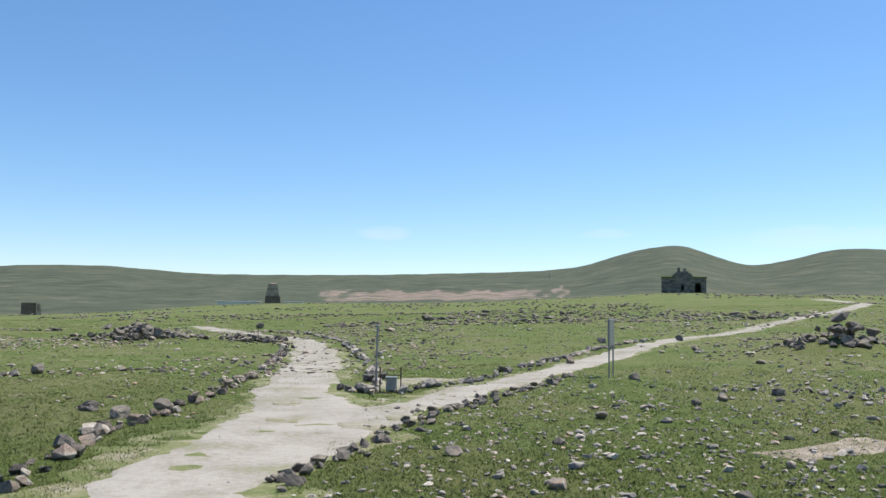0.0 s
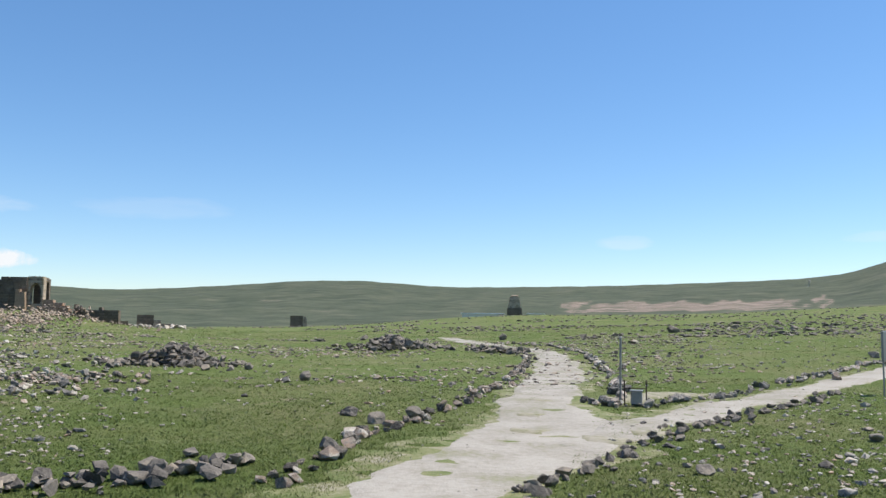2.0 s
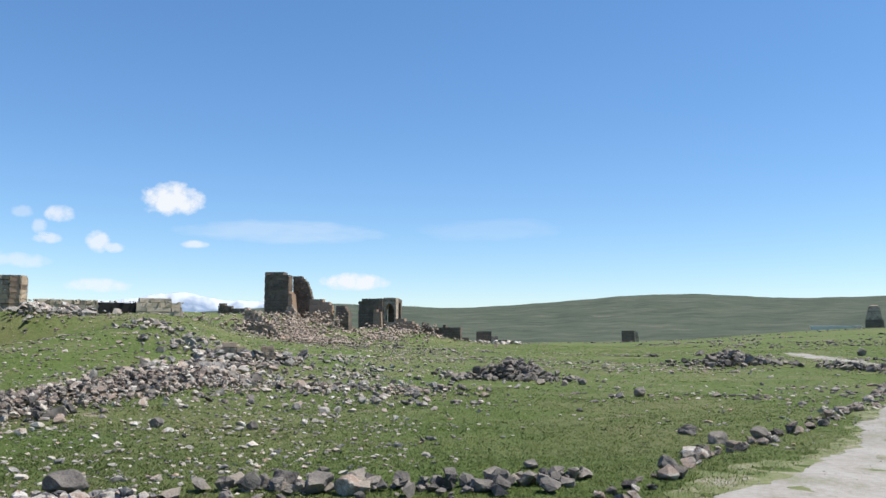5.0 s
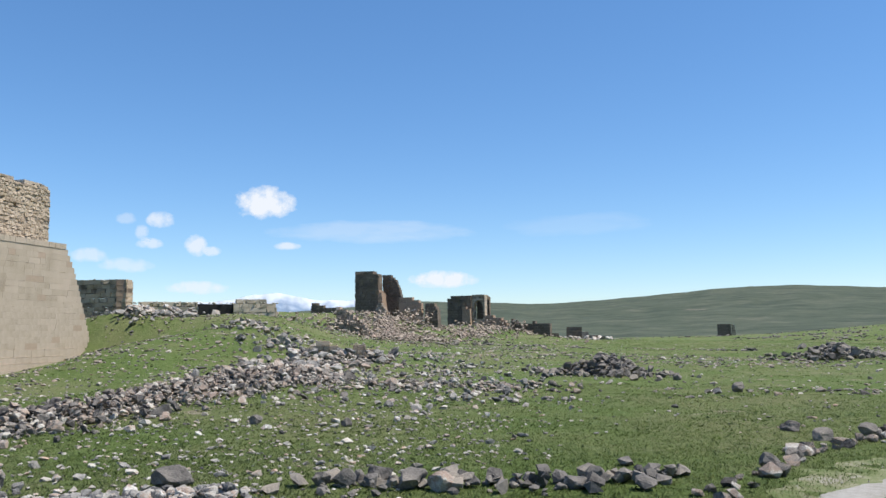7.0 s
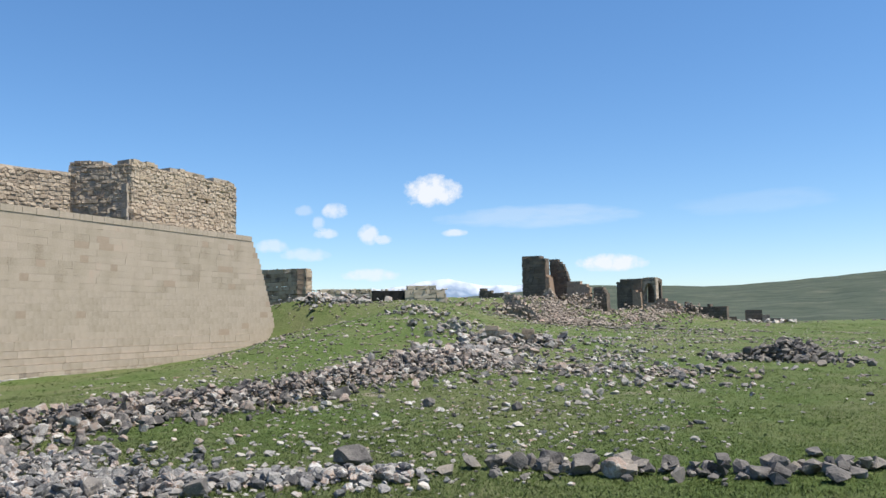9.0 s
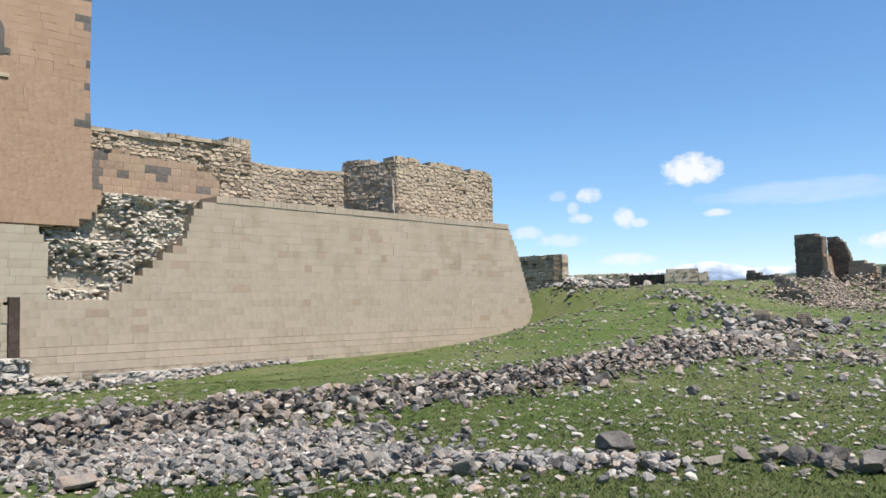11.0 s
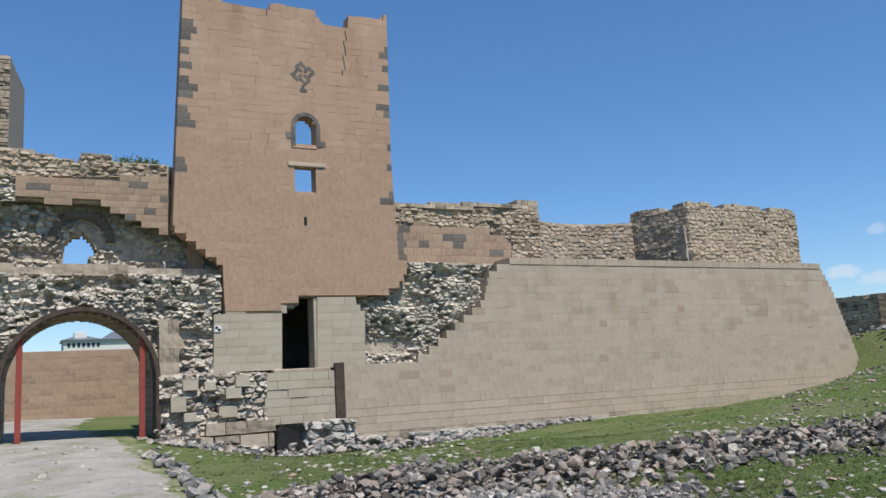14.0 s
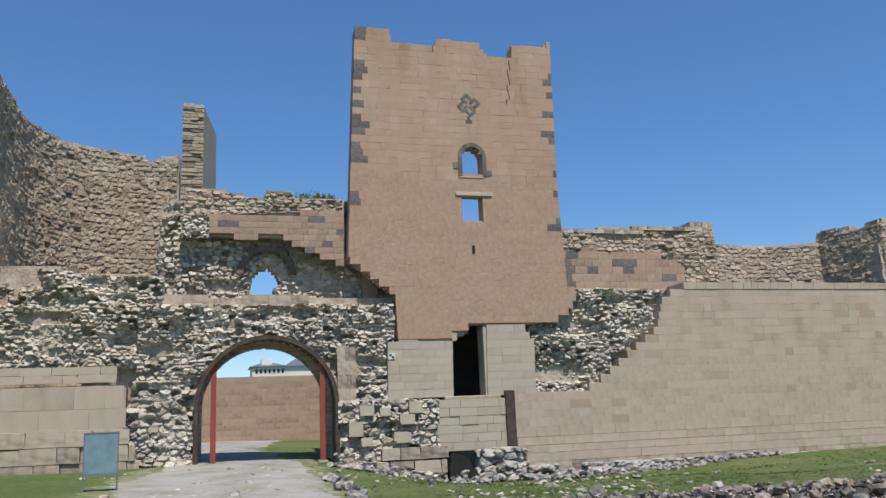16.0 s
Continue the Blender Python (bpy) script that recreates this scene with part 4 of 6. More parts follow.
plain, _ = ashlar([[(-2.3, 6.85), (5.0, 6.95), (5.0, 7.35), (-2.3, 7.3)]], 36.3, 0.4, 0.9, seed=13)
blocks("string_course", [r for r in plain if r[0] < -0.2 or 0.8 < r[0] < 4.0], OLD, gate, parts=20)
# broken niche arch round the hole, recess shade put into its dark stone
niche = []
for k in range(13):
    a = math.pi * (k + 0.5) / 13
    niche.append((2.0 - 1.15 * math.cos(a), 36.75, 8.45 + 1.15 * math.sin(a), 0.16, 0.2, 0.16, 0))
niche = [(x, 37.45, z, hx, hy, hz, t) for x, y, z, hx, hy, hz, t in niche]
blocks("niche_arch", niche, FARWALL, gate, parts=13, piece="voussoir")
# thin dark arch frame inside the opening
frame_bm = bmesh.new()
outer = arch_loop(2.0, 2.55, 2.98, 0.25, 26)
inner = arch_loop(2.0, 2.55, 2.8, 0.25, 26)
rows_v = []
for (xa, za), (xb, zb) in zip(outer, inner):
    rows_v.append([frame_bm.verts.new(p) for p in ((xa, 35.7, za), (xb, 35.7, zb), (xb, 36.9, zb), (xa, 36.9, za))])
for a, b in zip(rows_v, rows_v[1:]):
    for k in range(4):
        frame_bm.faces.new((a[k], a[(k + 1) % 4], b[(k + 1) % 4], b[k]))
part("arch_frame", frame_bm, RUST, gate, "thin dark arch frame")
# inner arch ring of the gate, darker and narrower
core("inner_arch", [[(-2.6, -0.5), (6.6, -0.5), (6.6, 6.2), (-2.6, 6.2)], arch_loop(2.0, 2.55, 2.72, -0.5, 22)], 38.4, 39.6, OLD, gate, 0.04)
vous = []
for k in range(25):
    a = math.pi * (k + 0.5) / 25
    vous.append((2.0 - 2.98 * math.cos(a), 36.45, 2.55 + 2.98 * math.sin(a), 0.13, 0.22, 0.2, 0))
blocks("arch_ring", vous, OLD, gate, parts=25, piece="voussoir")
plain, _ = ashlar([[(4.95, 2.6), (5.75, 2.6), (5.75, 5.0), (4.95, 5.0)], ], 36.05, 0.6, 0.5, seed=14)
blocks("jamb_blocks", plain, OLD, gate, parts=20)

# red steel door posts
posts = thing("gate_post", "red painted steel post standing in the gate arch", "post", WALL @ pose(-0.2, 35.95, 0), group="gate posts")
part("shaft", box(bmesh.new(), -0.11, 0.11, -0.08, 0.08, 0.2, 4.45, 0.01), REDPAINT, posts)
part("foot_plate", box(bmesh.new(), -0.2, 0.2, -0.16, 0.16, 0.18, 0.28, 0.01), MORTAR, posts, "concrete foot")
copy_thing(posts, WALL @ pose(4.28, 35.95, -0.02))

# wall of the forecourt seen through the gate
court = thing("court_wall", "tan ashlar wall behind the gate", "wall", WALL, kind="structure")
COURT = [(-14, 0.2), (26, 0.2), (26, 4.85), (-14, 5.1)]
core("court_core", [COURT], 60.12, 61.2, TUFF, court, 0.5)
plain, _ = ashlar([[(-6, 0.2), (14, 0.2), (14, 4.95), (-6, 5.05)]], 60.0, 0.42, 0.8, gap=0.003, seed=20)
blocks("facing", plain, TUFF_OLD, court, parts=240, wear=0.004)
house = thing("white_house", "white two-storey house with pale roofs far behind the wall", "house", WALL @ pose(0, 150, 0))
part("wall_body", box(bmesh.new(), 5.6, 17.5, 0, 9, 4, 11.6), WHITE, house)
roof = bmesh.new()
for x0, x1, z, h in ((5.2, 11.8, 11.6, 0.9), (11.2, 18.0, 11.6, 1.6)):
    lo = [roof.verts.new(p) for p in ((x0, -0.5, z), (x1, -0.5, z), (x1, 9.5, z), (x0, 9.5, z))]
    hi = [roof.verts.new(p) for p in (((x0 * 2 + x1) / 3, 4.5, z + h), ((x0 + 2 * x1) / 3, 4.5, z + h))]
    for f in ((lo[0], lo[1], hi[1], hi[0]), (lo[2], lo[3], hi[0], hi[1]), (lo[1], lo[2], hi[1]), (lo[3], lo[0], hi[0]), lo[::-1]):
        roof.faces.new(f)
part("roof", roof, STEEL, house, "pale sheet-metal roof")
part("tower_room", box(bmesh.new(), 7.3, 9.2, 2, 5, 11.6, 13.1, 0.05), WHITE, house)
for k in range(7):
    w = part("window", box(bmesh.new(), 6.2 + k * 0.75, 6.6 + k * 0.75, -0.06, 0.02, 10.4, 11.1), GLASS, house)

# ---- wall left of the gate ----
left = thing("left_wall", "patched wall of smooth blocks below and ragged rubble above", "wall", WALL, kind="structure")
core("rubble_core", [[(-12, -0.4), (-3.3, -0.4), (-3.3, 8.2), (-7, 8.5), (-12, 8.6)]], 36.7, 38.4, MORTAR, left, 0.3)
RAGGED = [[(-12, 4.3), (-3.2, 4.3), (-2.2, 6.0), (-2.2, 8.1), (-7, 8.5), (-12, 8.6)]]
rubble_skin("rubble_face", RAGGED, 36.5, left, 21, 0.38)
proud_stones("rubble_stone", RAGGED, 36.5, left, 21, 140, 0.38)
LOWL = [(-12, 1.9), (-3.6, 1.8), (-3.5, 3.0), (-4.0, 3.5), (-12, 3.6)]
core("patch_core", [[(-12, -0.4), (-3.6, -0.4), (-3.6, 3.4), (-12, 3.5)]], 35.9, 36.7, TALUS, left, 0.3)
plain, _ = ashlar([LOWL], 35.78, 0.85, 1.3, seed=22)
blocks("smooth_blocks", plain, TALUS, left, parts=60, wear=0.006)
plain, _ = ashlar([[(-12, 3.85), (-4.0, 3.75), (-4.0, 4.3), (-12, 4.4)]], 36.2, 0.3, 0.9, seed=23)
blocks("upper_ledge", plain, PALE, left, parts=40)
plain, _ = ashlar([[(-12, 0.0), (-2.9, 0.0), (-3.2, 1.2), (-3.5, 1.85), (-12, 1.9)]], 35.7, 0.6, 0.95, gap=0.04, proud=0.12, seed=24)
blocks("old_footing", plain, OLD, left, parts=60, wear=0.03)
rubble_skin("footing_rubble", [[(-4.2, -0.4), (-0.95, -0.4), (-0.95, 1.6), (-1.6, 3.8), (-3.4, 3.8)]], 35.85, left, 25, 0.25, 0.42, 0.24)

# curved inner shell of a round tower, and a stub of wall
arc = [(-3.2 + 5.5 * math.cos(math.radians(a)), 39.5 + 5.5 * math.sin(math.radians(a))) for a in range(180, 74, -10)]
arc = [(-8.1, 30.0), (-8.6, 34.0), (-8.75, 37.0)] + arc
bent_wall("round_tower_shell", arc, 7.0, 16.35, 1.1, "tall concave shell of a round tower in coarse brown stone", size=(0.25, 0.34), parts=300, seed=31)
stub = thing("wall_stub", "upright stub of broken wall with one smooth side", "wall", WALL, kind="structure")
sb = bmesh.new()
lo = [sb.verts.new((x, y, 11.5)) for x, y in ((-1.78, 39), (-0.85, 39), (-0.3, 44), (-1.5, 44))]
hi = [sb.verts.new((x, y, z)) for x, y, z in ((-1.78, 39, 16.75), (-0.85, 39, 16.85), (-0.3, 44, 17.2), (-1.5, 44, 17.2))]
sb.faces.new(lo[::-1]), sb.faces.new(hi)
for k in range(4):
    sb.faces.new((lo[k], lo[(k + 1) % 4], hi[(k + 1) % 4], hi[k]))
part("smooth_side", sb, TALUS, stub)
plain, _ = ashlar([[(-1.85, 11.5), (-0.85, 11.5), (-0.83, 16.9), (-1.8, 16.8)]], 38.85, 0.18, 0.5, gap=0.03, proud=0.12, seed=33, uneven=0.3)
blocks("broken_end", plain, OLD, stub, parts=70, wear=0.03)

# ---- long repaired wall ----
LONG = [(12.95, -0.9), (12.95, 2.85), (16.65, 2.88), (17.5, 3.4), (18.4, 4.1), (19.4, 4.85), (20.5, 5.65), (20.7, 6.4), (20.9, 7.0), (21.5, 7.45), (22.2, 7.55), (45.4, 7.55), (46.2, 6.2), (47.0, 4.2), (47.9, 1.9), (47.6, -0.9)]
long_wall = thing("long_wall", "long smooth repaired wall of beige tuff with stepped ends", "wall", WALL, kind="structure")
core("wall_core", [LONG], 36.1, 37.5, TALUS, long_wall, 0.37)
plain, dark = ashlar([[(x, max(z, 1.25)) for x, z in LONG]], 36.0, 0.37, 0.72, gap=0.002, proud=0.002, deep=0.12, seed=41, odd=lambda x, z, r: r.random() < 0.06)
blocks("facing", plain, TALUS, long_wall, parts=300, wear=0.003)
blocks("odd_blocks", dark, PINK, long_wall, parts=len(dark), wear=0.003, piece="tuff_block")
plain, _ = ashlar([[(22.1, 7.55), (45.4, 7.55), (45.2, 7.9), (22.2, 7.9)]], 35.972, 0.35, 0.6, gap=0.012, proud=0.012, deep=1.6, seed=42)
blocks("coping", plain, TALUS, long_wall, parts=60, piece="coping_stone", wear=0.004)
for k, (zz, out, hh) in enumerate(((0.8, 0.07, 0.448), (0.43, 0.16, 0.36), (0.1, 0.3, 0.316), (-0.28, 0.44, 0.37), (-0.7, 0.52, 0.41))):
    plain, _ = ashlar([[(12.95, zz), (47.4, zz), (47.4, zz + hh), (12.95, zz + hh)]], 36.0 - out, hh, 0.95, gap=0.006, proud=0.012, deep=0.3 + out, seed=50 + k)
    blocks("plinth_course", plain, TALUS if k < 4 else OLD, long_wall, parts=40, piece="plinth_block", wear=0.007)
rubble_skin("foundation_face", [[(12.9, -1.5), (36, -1.5), (36, -0.45), (12.9, -0.3)]], 35.42, long_wall, 57, 0.12, 0.6, 0.32, 0.12, step=0.08, mat=GREY_FACE)
# iron post at its end
iron = thing("iron_post", "dark rusted iron beam leaning upright against the wall", "post", WALL @ pose(12.65, 35.75, 0))
part("beam", box(bmesh.new(), -0.22, 0.22, -0.12, 0.12, 0.2, 2.9, 0.02), RUST, iron)
part("niche_shadow_slab", box(bmesh.new(), -0.1, 0.1, 0.12, 0.2, 0.1, 2.85, 0.01), RUST, iron)

# rubble slope between tower and long wall
slope = thing("rubble_slope", "ragged rubble core showing between tower and repaired wall", "wall", WALL, kind="structure")
SLOPE = [(14.0, 2.7), (17.2, 2.7), (20.8, 5.6), (21.6, 7.6), (16.2, 7.7), (15.8, 6.2), (14.0, 5.9)]
core("rubble_core", [SLOPE], 36.75, 38.5, MORTAR, slope, 0.2)
rubble_skin("rubble_face", [SLOPE], 36.52, slope, 61, 0.34)
proud_stones("rubble_stone", [SLOPE], 36.52, slope, 61, 110, 0.34)

# parapet wall behind
par = thing("upper_wall", "upper wall of tuff courses patched with dark blocks under a rubble top", "wall", WALL, kind="structure")
PAR = [(15.0, 7.5), (25.5, 7.5), (25.6, 11.45), (24.2, 11.45), (24.2, 11.1), (16.6, 10.95), (15.0, 10.9)]
core("wall_core", [PAR], 38.15, 39.4, MORTAR, par, 0.3)
plain, dark = ashlar([[(15.5, 7.5), (23.5, 7.9), (23.6, 9.4), (22.8, 9.5), (21.0, 9.9), (15.5, 10.2)]], 38.0, 0.36, 0.6, seed=63, odd=lambda x, z, r: r.random() < (0.3 if z > 8.9 else 0.1))
blocks("tuff_courses", plain, TUFF_OLD, par, parts=120, wear=0.006)
blocks("dark_courses", dark, DARKBLOCK_SHADE, par, parts=len(dark))
rubble_skin("rubble_top", [[(15.5, 10.0), (21.0, 9.7), (23.5, 9.2), (23.5, 7.5), (25.6, 7.5), (25.6, 11.1), (15.5, 10.85)]], 38.02, par, 64, 0.08, 0.4, 0.2, 0.08, mat=BROWN_FACE, wave=0.6)
plain, _ = ashlar([[(16.2, 10.75), (25.3, 10.95), (25.3, 11.2), (16.2, 10.98)]], 37.95, 0.25, 0.5, gap=0.02, proud=0.04, deep=1.3, seed=65)
blocks("cap_course", plain, OLD, par, parts=30)
plain, _ = ashlar([[(24.1, 11.1), (25.5, 11.1), (25.5, 11.5), (24.1, 11.5)]], 38.0, 0.4, 0.5, gap=0.03, deep=1.0, seed=66)
blocks("merlon", plain, OLD, par, parts=5)

bay = curve_through([(25.5, 39.0), (27.0, 41.2), (29.5, 42.6), (32.5, 42.6), (35.2, 41.6)], 0.8)
bent_wall("bay_wall", bay, 6.5, 11.42, 1.0, "concave stretch of coarse brown wall", size=(0.25, 0.42), seed=71, ragged=0.2)
bastion = [(35.2, 41.9), (36.5, 38.0), (40, 37.85), (45.2, 38.0), (46.7, 38.5), (47.8, 39.6), (48.9, 42)]
bent_wall("bastion", bastion, 6.5, 12.08, 1.2, "projecting bastion of coarse brown stone on the wall top", size=(0.24, 0.4), parts=300, seed=72)
fill_b = thing("bastion_fill", "rubble filling of the bastion", "rubble", WALL, kind="structure")
core("fill", [[(36.9, 6), (46.4, 6), (46.0, 11.0), (36.9, 11.2)]], 38.6, 45, MORTAR, fill_b, 0.5)


# ---- rubble footing and loose stone ----
def scatter(line, width, n, smin, smax, seed, sink=0.25, pile=0.0, power=2.0):
    """Stones strewn along a line, thickest in the middle, resting on the ground."""
    rng = random.Random(seed)
    c = curve_through(line, 0.3)
    out = []
    for _ in range(n):
        p = c[rng.randrange(len(c))]
        off = rng.gauss(0, width / 2.4)
        a = rng.uniform(0, 6.28)
        x, y = p[0] + off * math.cos(a), p[1] + off * math.sin(a)
        s = smin + (smax - smin) * rng.random() ** power
        up = pile * math.exp(-(off / (width * 0.45)) ** 2) * rng.random()
        out.append((x, y, ground(x, y) + s * sink + up, s, 0.8))
    return out


foot = thing("wall_footing", "grey tumbled foundation stones along the foot of the wall", "rubble", kind="structure")
rng = random.Random(81)
heap = []
for k in range(430):
    s = rng.uniform(4.6, 26.0)
    out = rng.random() ** 1.6
    reach = 2.6 if s < 14 else 1.8 * (1 - (s - 14) / 15)
    p = WALL @ Vector((s, 35.2 - out * max(0.3, reach), 0))
    g = ground(p.x, p.y)
    top = (1.5 if s < 9 else 1.0 if s < 14 else 0.5) * (1 - out)
    size = rng.uniform(0.15, 0.55)
    heap.append((p.x, p.y, g + rng.random() * max(0.05, top) * 0.45, size, 0.7))
stones("foundation_stones", heap, ROCK, foot, parts=300)
steps = thing("door_steps", "worn stone courses stepping down below the doorway", "steps", WALL, kind="structure")
plain, _ = ashlar([[(9.25, 0.35), (12.45, 0.35), (12.45, 2.58), (9.25, 2.58)]], 35.78, 0.37, 0.85, gap=0.012, proud=0.04, deep=0.9, seed=90)
blocks("courses_below_door", plain, PALE, steps, parts=60, piece="step_block", wear=0.008)
plain, _ = ashlar([[(4.8, -0.95), (9.5, -0.95), (9.5, 0.1), (4.8, 0.1)]], 35.25, 0.52, 0.95, gap=0.05, proud=0.14, deep=1.2, seed=91, uneven=0.2)
blocks("big_footing", plain, OLD, steps, parts=30, piece="footing_block", wear=0.05)
plain, _ = ashlar([[(6.7, 0.12), (9.6, 0.12), (9.6, 0.62), (6.7, 0.62)]], 35.4, 0.5, 0.8, gap=0.03, proud=0.08, deep=1.0, seed=92)
blocks("ledge", plain, OLD, steps, parts=8, piece="ledge_block", wear=0.03)
BROKEN = [(4.9, -0.3), (9.4, -0.3), (9.4, 2.62), (7.2, 2.75), (4.9, 2.75)]
rubble_skin("rubble_face", [BROKEN], 35.8, steps, 93, 0.2, 0.42, 0.24, 0.13)
proud_stones("rubble_stone", [BROKEN], 35.8, steps, 93, 50, 0.2, big=(0.25, 0.5))
BESIDE = [(10.75, -1.2), (13.3, -1.2), (13.3, 0.3), (12.6, 0.5), (10.75, 0.4)]
rubble_skin("rubble_beside_opening", [BESIDE], 35.15, steps, 94, 0.14, 0.5, 0.34, 0.16, mat=GREY_FACE)
proud_stones("rubble_stone", [BESIDE], 35.15, steps, 94, 24, 0.14, big=(0.3, 0.55), mat=ROCK)
rng_b = random.Random(95)
squared = [(rng_b.uniform(5.6, 9.1), rng_b.uniform(35.72, 35.85), rng_b.uniform(0.8, 2.3), rng_b.uniform(0.22, 0.36), 0.25, rng_b.uniform(0.16, 0.24), rng_b.gauss(0, 0.06)) for _ in range(9)]
blocks("set_blocks", squared, PALE, steps, parts=9, piece="loose_block", wear=0.03)
core("steps_core", [[(4.9, -1.2), (12.7, -1.2), (12.7, 2.6), (9.5, 2.6), (4.9, 2.6)]], 36.45, 36.8, MORTAR, steps, 0.3)
# opening as a closed black plug, its inner shade put into the colour
hollow = bmesh.new()
ring_pts = [(9.62, -1.1), (10.72, -1.1), (10.66, -0.4), (10.5, 0.02), (10.2, 0.16), (9.9, 0.3), (9.72, 0.1), (9.58, -0.4)]
mouth = [hollow.verts.new((x, 35.2, z)) for x, z in ring_pts]
depth_ring = [hollow.verts.new((x, 36.3, z)) for x, z in ring_pts]
hollow.faces.new(depth_ring), hollow.faces.new(mouth)
for k in range(8):
    hollow.faces.new((mouth[k], mouth[(k + 1) % 8], depth_ring[(k + 1) % 8], depth_ring[k]))
part("opening", hollow, BLACKHOLE, steps, "dark low opening")

front = [tuple(WALL @ Vector((s, d, 0)))[:2] for s, d in ((4.8, 33.6), (7.5, 32.6), (10.5, 32.0), (13.5, 32.6), (16.5, 33.8))]
STUFF = (("forecourt_rubble", front, 2.2, 420, 0.1, 0.5, 116, 0.12, "half-sunk stones spread before the foot of the wall"),
         ("rubble_bank", [(-13.5, -3.0), (-15.6, -1.6), (-17.4, 0.8), (-19, 3.6), (-20, 6.4), (-21.2, 10), (-22.8, 13.8), (-24.6, 17)], 3.3, 7000, 0.07, 0.36, 101, 0.5, "bank of tumbled grey and reddish stones across the grass"),
         ("rubble_row", [(-13.2, -3.6), (-12.6, -1.6), (-11.6, 0.2), (-11.2, 1.3), (-10.8, 2.4)], 2.5, 4200, 0.035, 0.23, 102, 0.12, "wide spill of small grey stones"),
         ("rubble_row_end", [(-11.0, 2.0), (-10.2, 3.3), (-9.5, 4.3), (-8.9, 5.0)], 1.0, 800, 0.04, 0.26, 119, 0.08, "thin end of the spill of stones"),
         ("rubble_spill", [(-17.5, -3.6), (-15.2, -2.2), (-13.6, 0.2), (-12.8, 2.2)], 2.6, 3200, 0.04, 0.24, 103, 0.12, "loose spill of small mixed stones"),
         ("rubble_line", [(-8.6, 6.3), (-7.9, 7.0), (-7.2, 7.9), (-6.5, 8.7), (-5.8, 9.9)], 0.9, 150, 0.06, 0.38, 104, 0.1, "line of dark stones in the grass"),
         ("bank_tail", [(-23.5, 15.5), (-22.5, 18.5), (-20, 20.5), (-17.5, 22)], 3.6, 380, 0.08, 0.34, 117, 0.15, "stones trailing off the end of the bank"),
         ("crest_rubble", [(-25, 15), (-27.5, 19), (-30.5, 23), (-33, 27)], 3.6, 520, 0.12, 0.55, 118, 0.25, "reddish stones strewn up to the crest of the slope"),
         ("stone_heap", [(-20.5, 29.5), (-21.3, 31.5)], 3.4, 700, 0.12, 0.55, 105, 0.75, "heap of dark angular stones"),
         ("stone_heap_far", [(-19.5, 53), (-22, 60)], 5.5, 420, 0.2, 0.8, 106, 0.7, "low spread heap of grey stones"),
         ("stone_heap_low", [(-10.5, 50), (-14, 54)], 2.2, 110, 0.2, 0.7, 107, 0.3, "low heap of dark stones by the path bend"),
         ("slope_rubble", [(-24, 15), (-28, 20), (-36, 24), (-46, 28)], 4.5, 330, 0.15, 0.7, 108, 0.3, "rubble strewn up the grassy slope"),
         ("slope_rubble_wide", [(-15, 16), (-22, 22), (-30, 31), (-40, 38)], 8.0, 450, 0.1, 0.38, 109, 0.1, "scattered stones on the slope"),
         ("wall_end_rubble", [(-55.5, 24.5), (-57, 27), (-57, 30)], 4.0, 160, 0.25, 0.9, 110, 0.5, "tumbled stones at the wall's end"),
         ("ruin_rubble", [(-62, 48), (-70, 58), (-72, 68), (-68, 78)], 12.0, 350, 0.2, 0.8, 111, 0.2, "rubble round the distant ruins"),
         ("ruin_mound_rubble", [(-59, 53), (-62, 55), (-65, 57), (-68, 59), (-71, 61)], 9.5, 2600, 0.15, 0.55, 114, 0.3, "pale rubble tumbled down below the tall ruin"),
         ("ruin_arch_rubble", [(-64, 66), (-68, 72), (-72, 79), (-69, 85)], 7.5, 900, 0.15, 0.55, 115, 0.2, "pale rubble tumbled down below the ruined arch"),
         ("pit_stones", [(5, 10.5), (10, 14.5), (9, 22)], 6.0, 340, 0.05, 0.22, 112, 0.0, "small stones in the grass"),
         ("path_gravel", [(-2.8, 8), (-3, 12), (-3.2, 18), (-4.5, 28)], 1.6, 600, 0.015, 0.06, 113, 0.0, "loose gravel on the path"))
for name, line, width, n, smin, smax, seed, pile, label in STUFF:
    places = sorted(scatter(line, width, n, smin, smax, seed, 0.2, pile, 2.4 if n > 2000 else 2.0), key=lambda p: -p[3])
    if n > 1000 and "ruin" not in name:
        bank = thing(name, label, "stone bank")
        stones("rubble", places, BANK_ROCK if name == "rubble_bank" else ROCK, bank, parts=300, shapes=MIXED, tilt=0.9)
    else:
        tagged(stones(name, places, DIRT if "gravel" in name else DARK_ROCK if "heap" in name or "line" in name else PALE_RUIN if "ruin" in name else BANK_ROCK if "crest" in name or "tail" in name else ROCK, shapes=MIXED, tilt=0.8), label, "stones", kind="stuff")

# stones loose all over the grass, thinner far out
rng = random.Random(120)
loose = []
for k in range(19000):
    az, r = rng.uniform(-32, 74), 7 * math.exp(rng.random() * 2.7)
    x, y = -r * math.sin(radians(az)), r * math.cos(radians(az))
    if noise.noise((x * 0.11, y * 0.11, 3)) + 0.35 * rng.random() < 0.05 or (-4.2 < x < -1.6 and y < 24) or rng.random() < (0.8 if 6 < az < 33 and r > 14 else 0.3 if az <= 6 else 0.15):
        continue
    s = rng.uniform(0.025, 0.09) * (1 + r / 40) * (2.1 if rng.random() < 0.08 else 1)
    loose.append((x, y, ground(x, y) + s * 0.12, s, 0.7))
loose.sort(key=lambda p: p[0] ** 2 + p[1] ** 2)
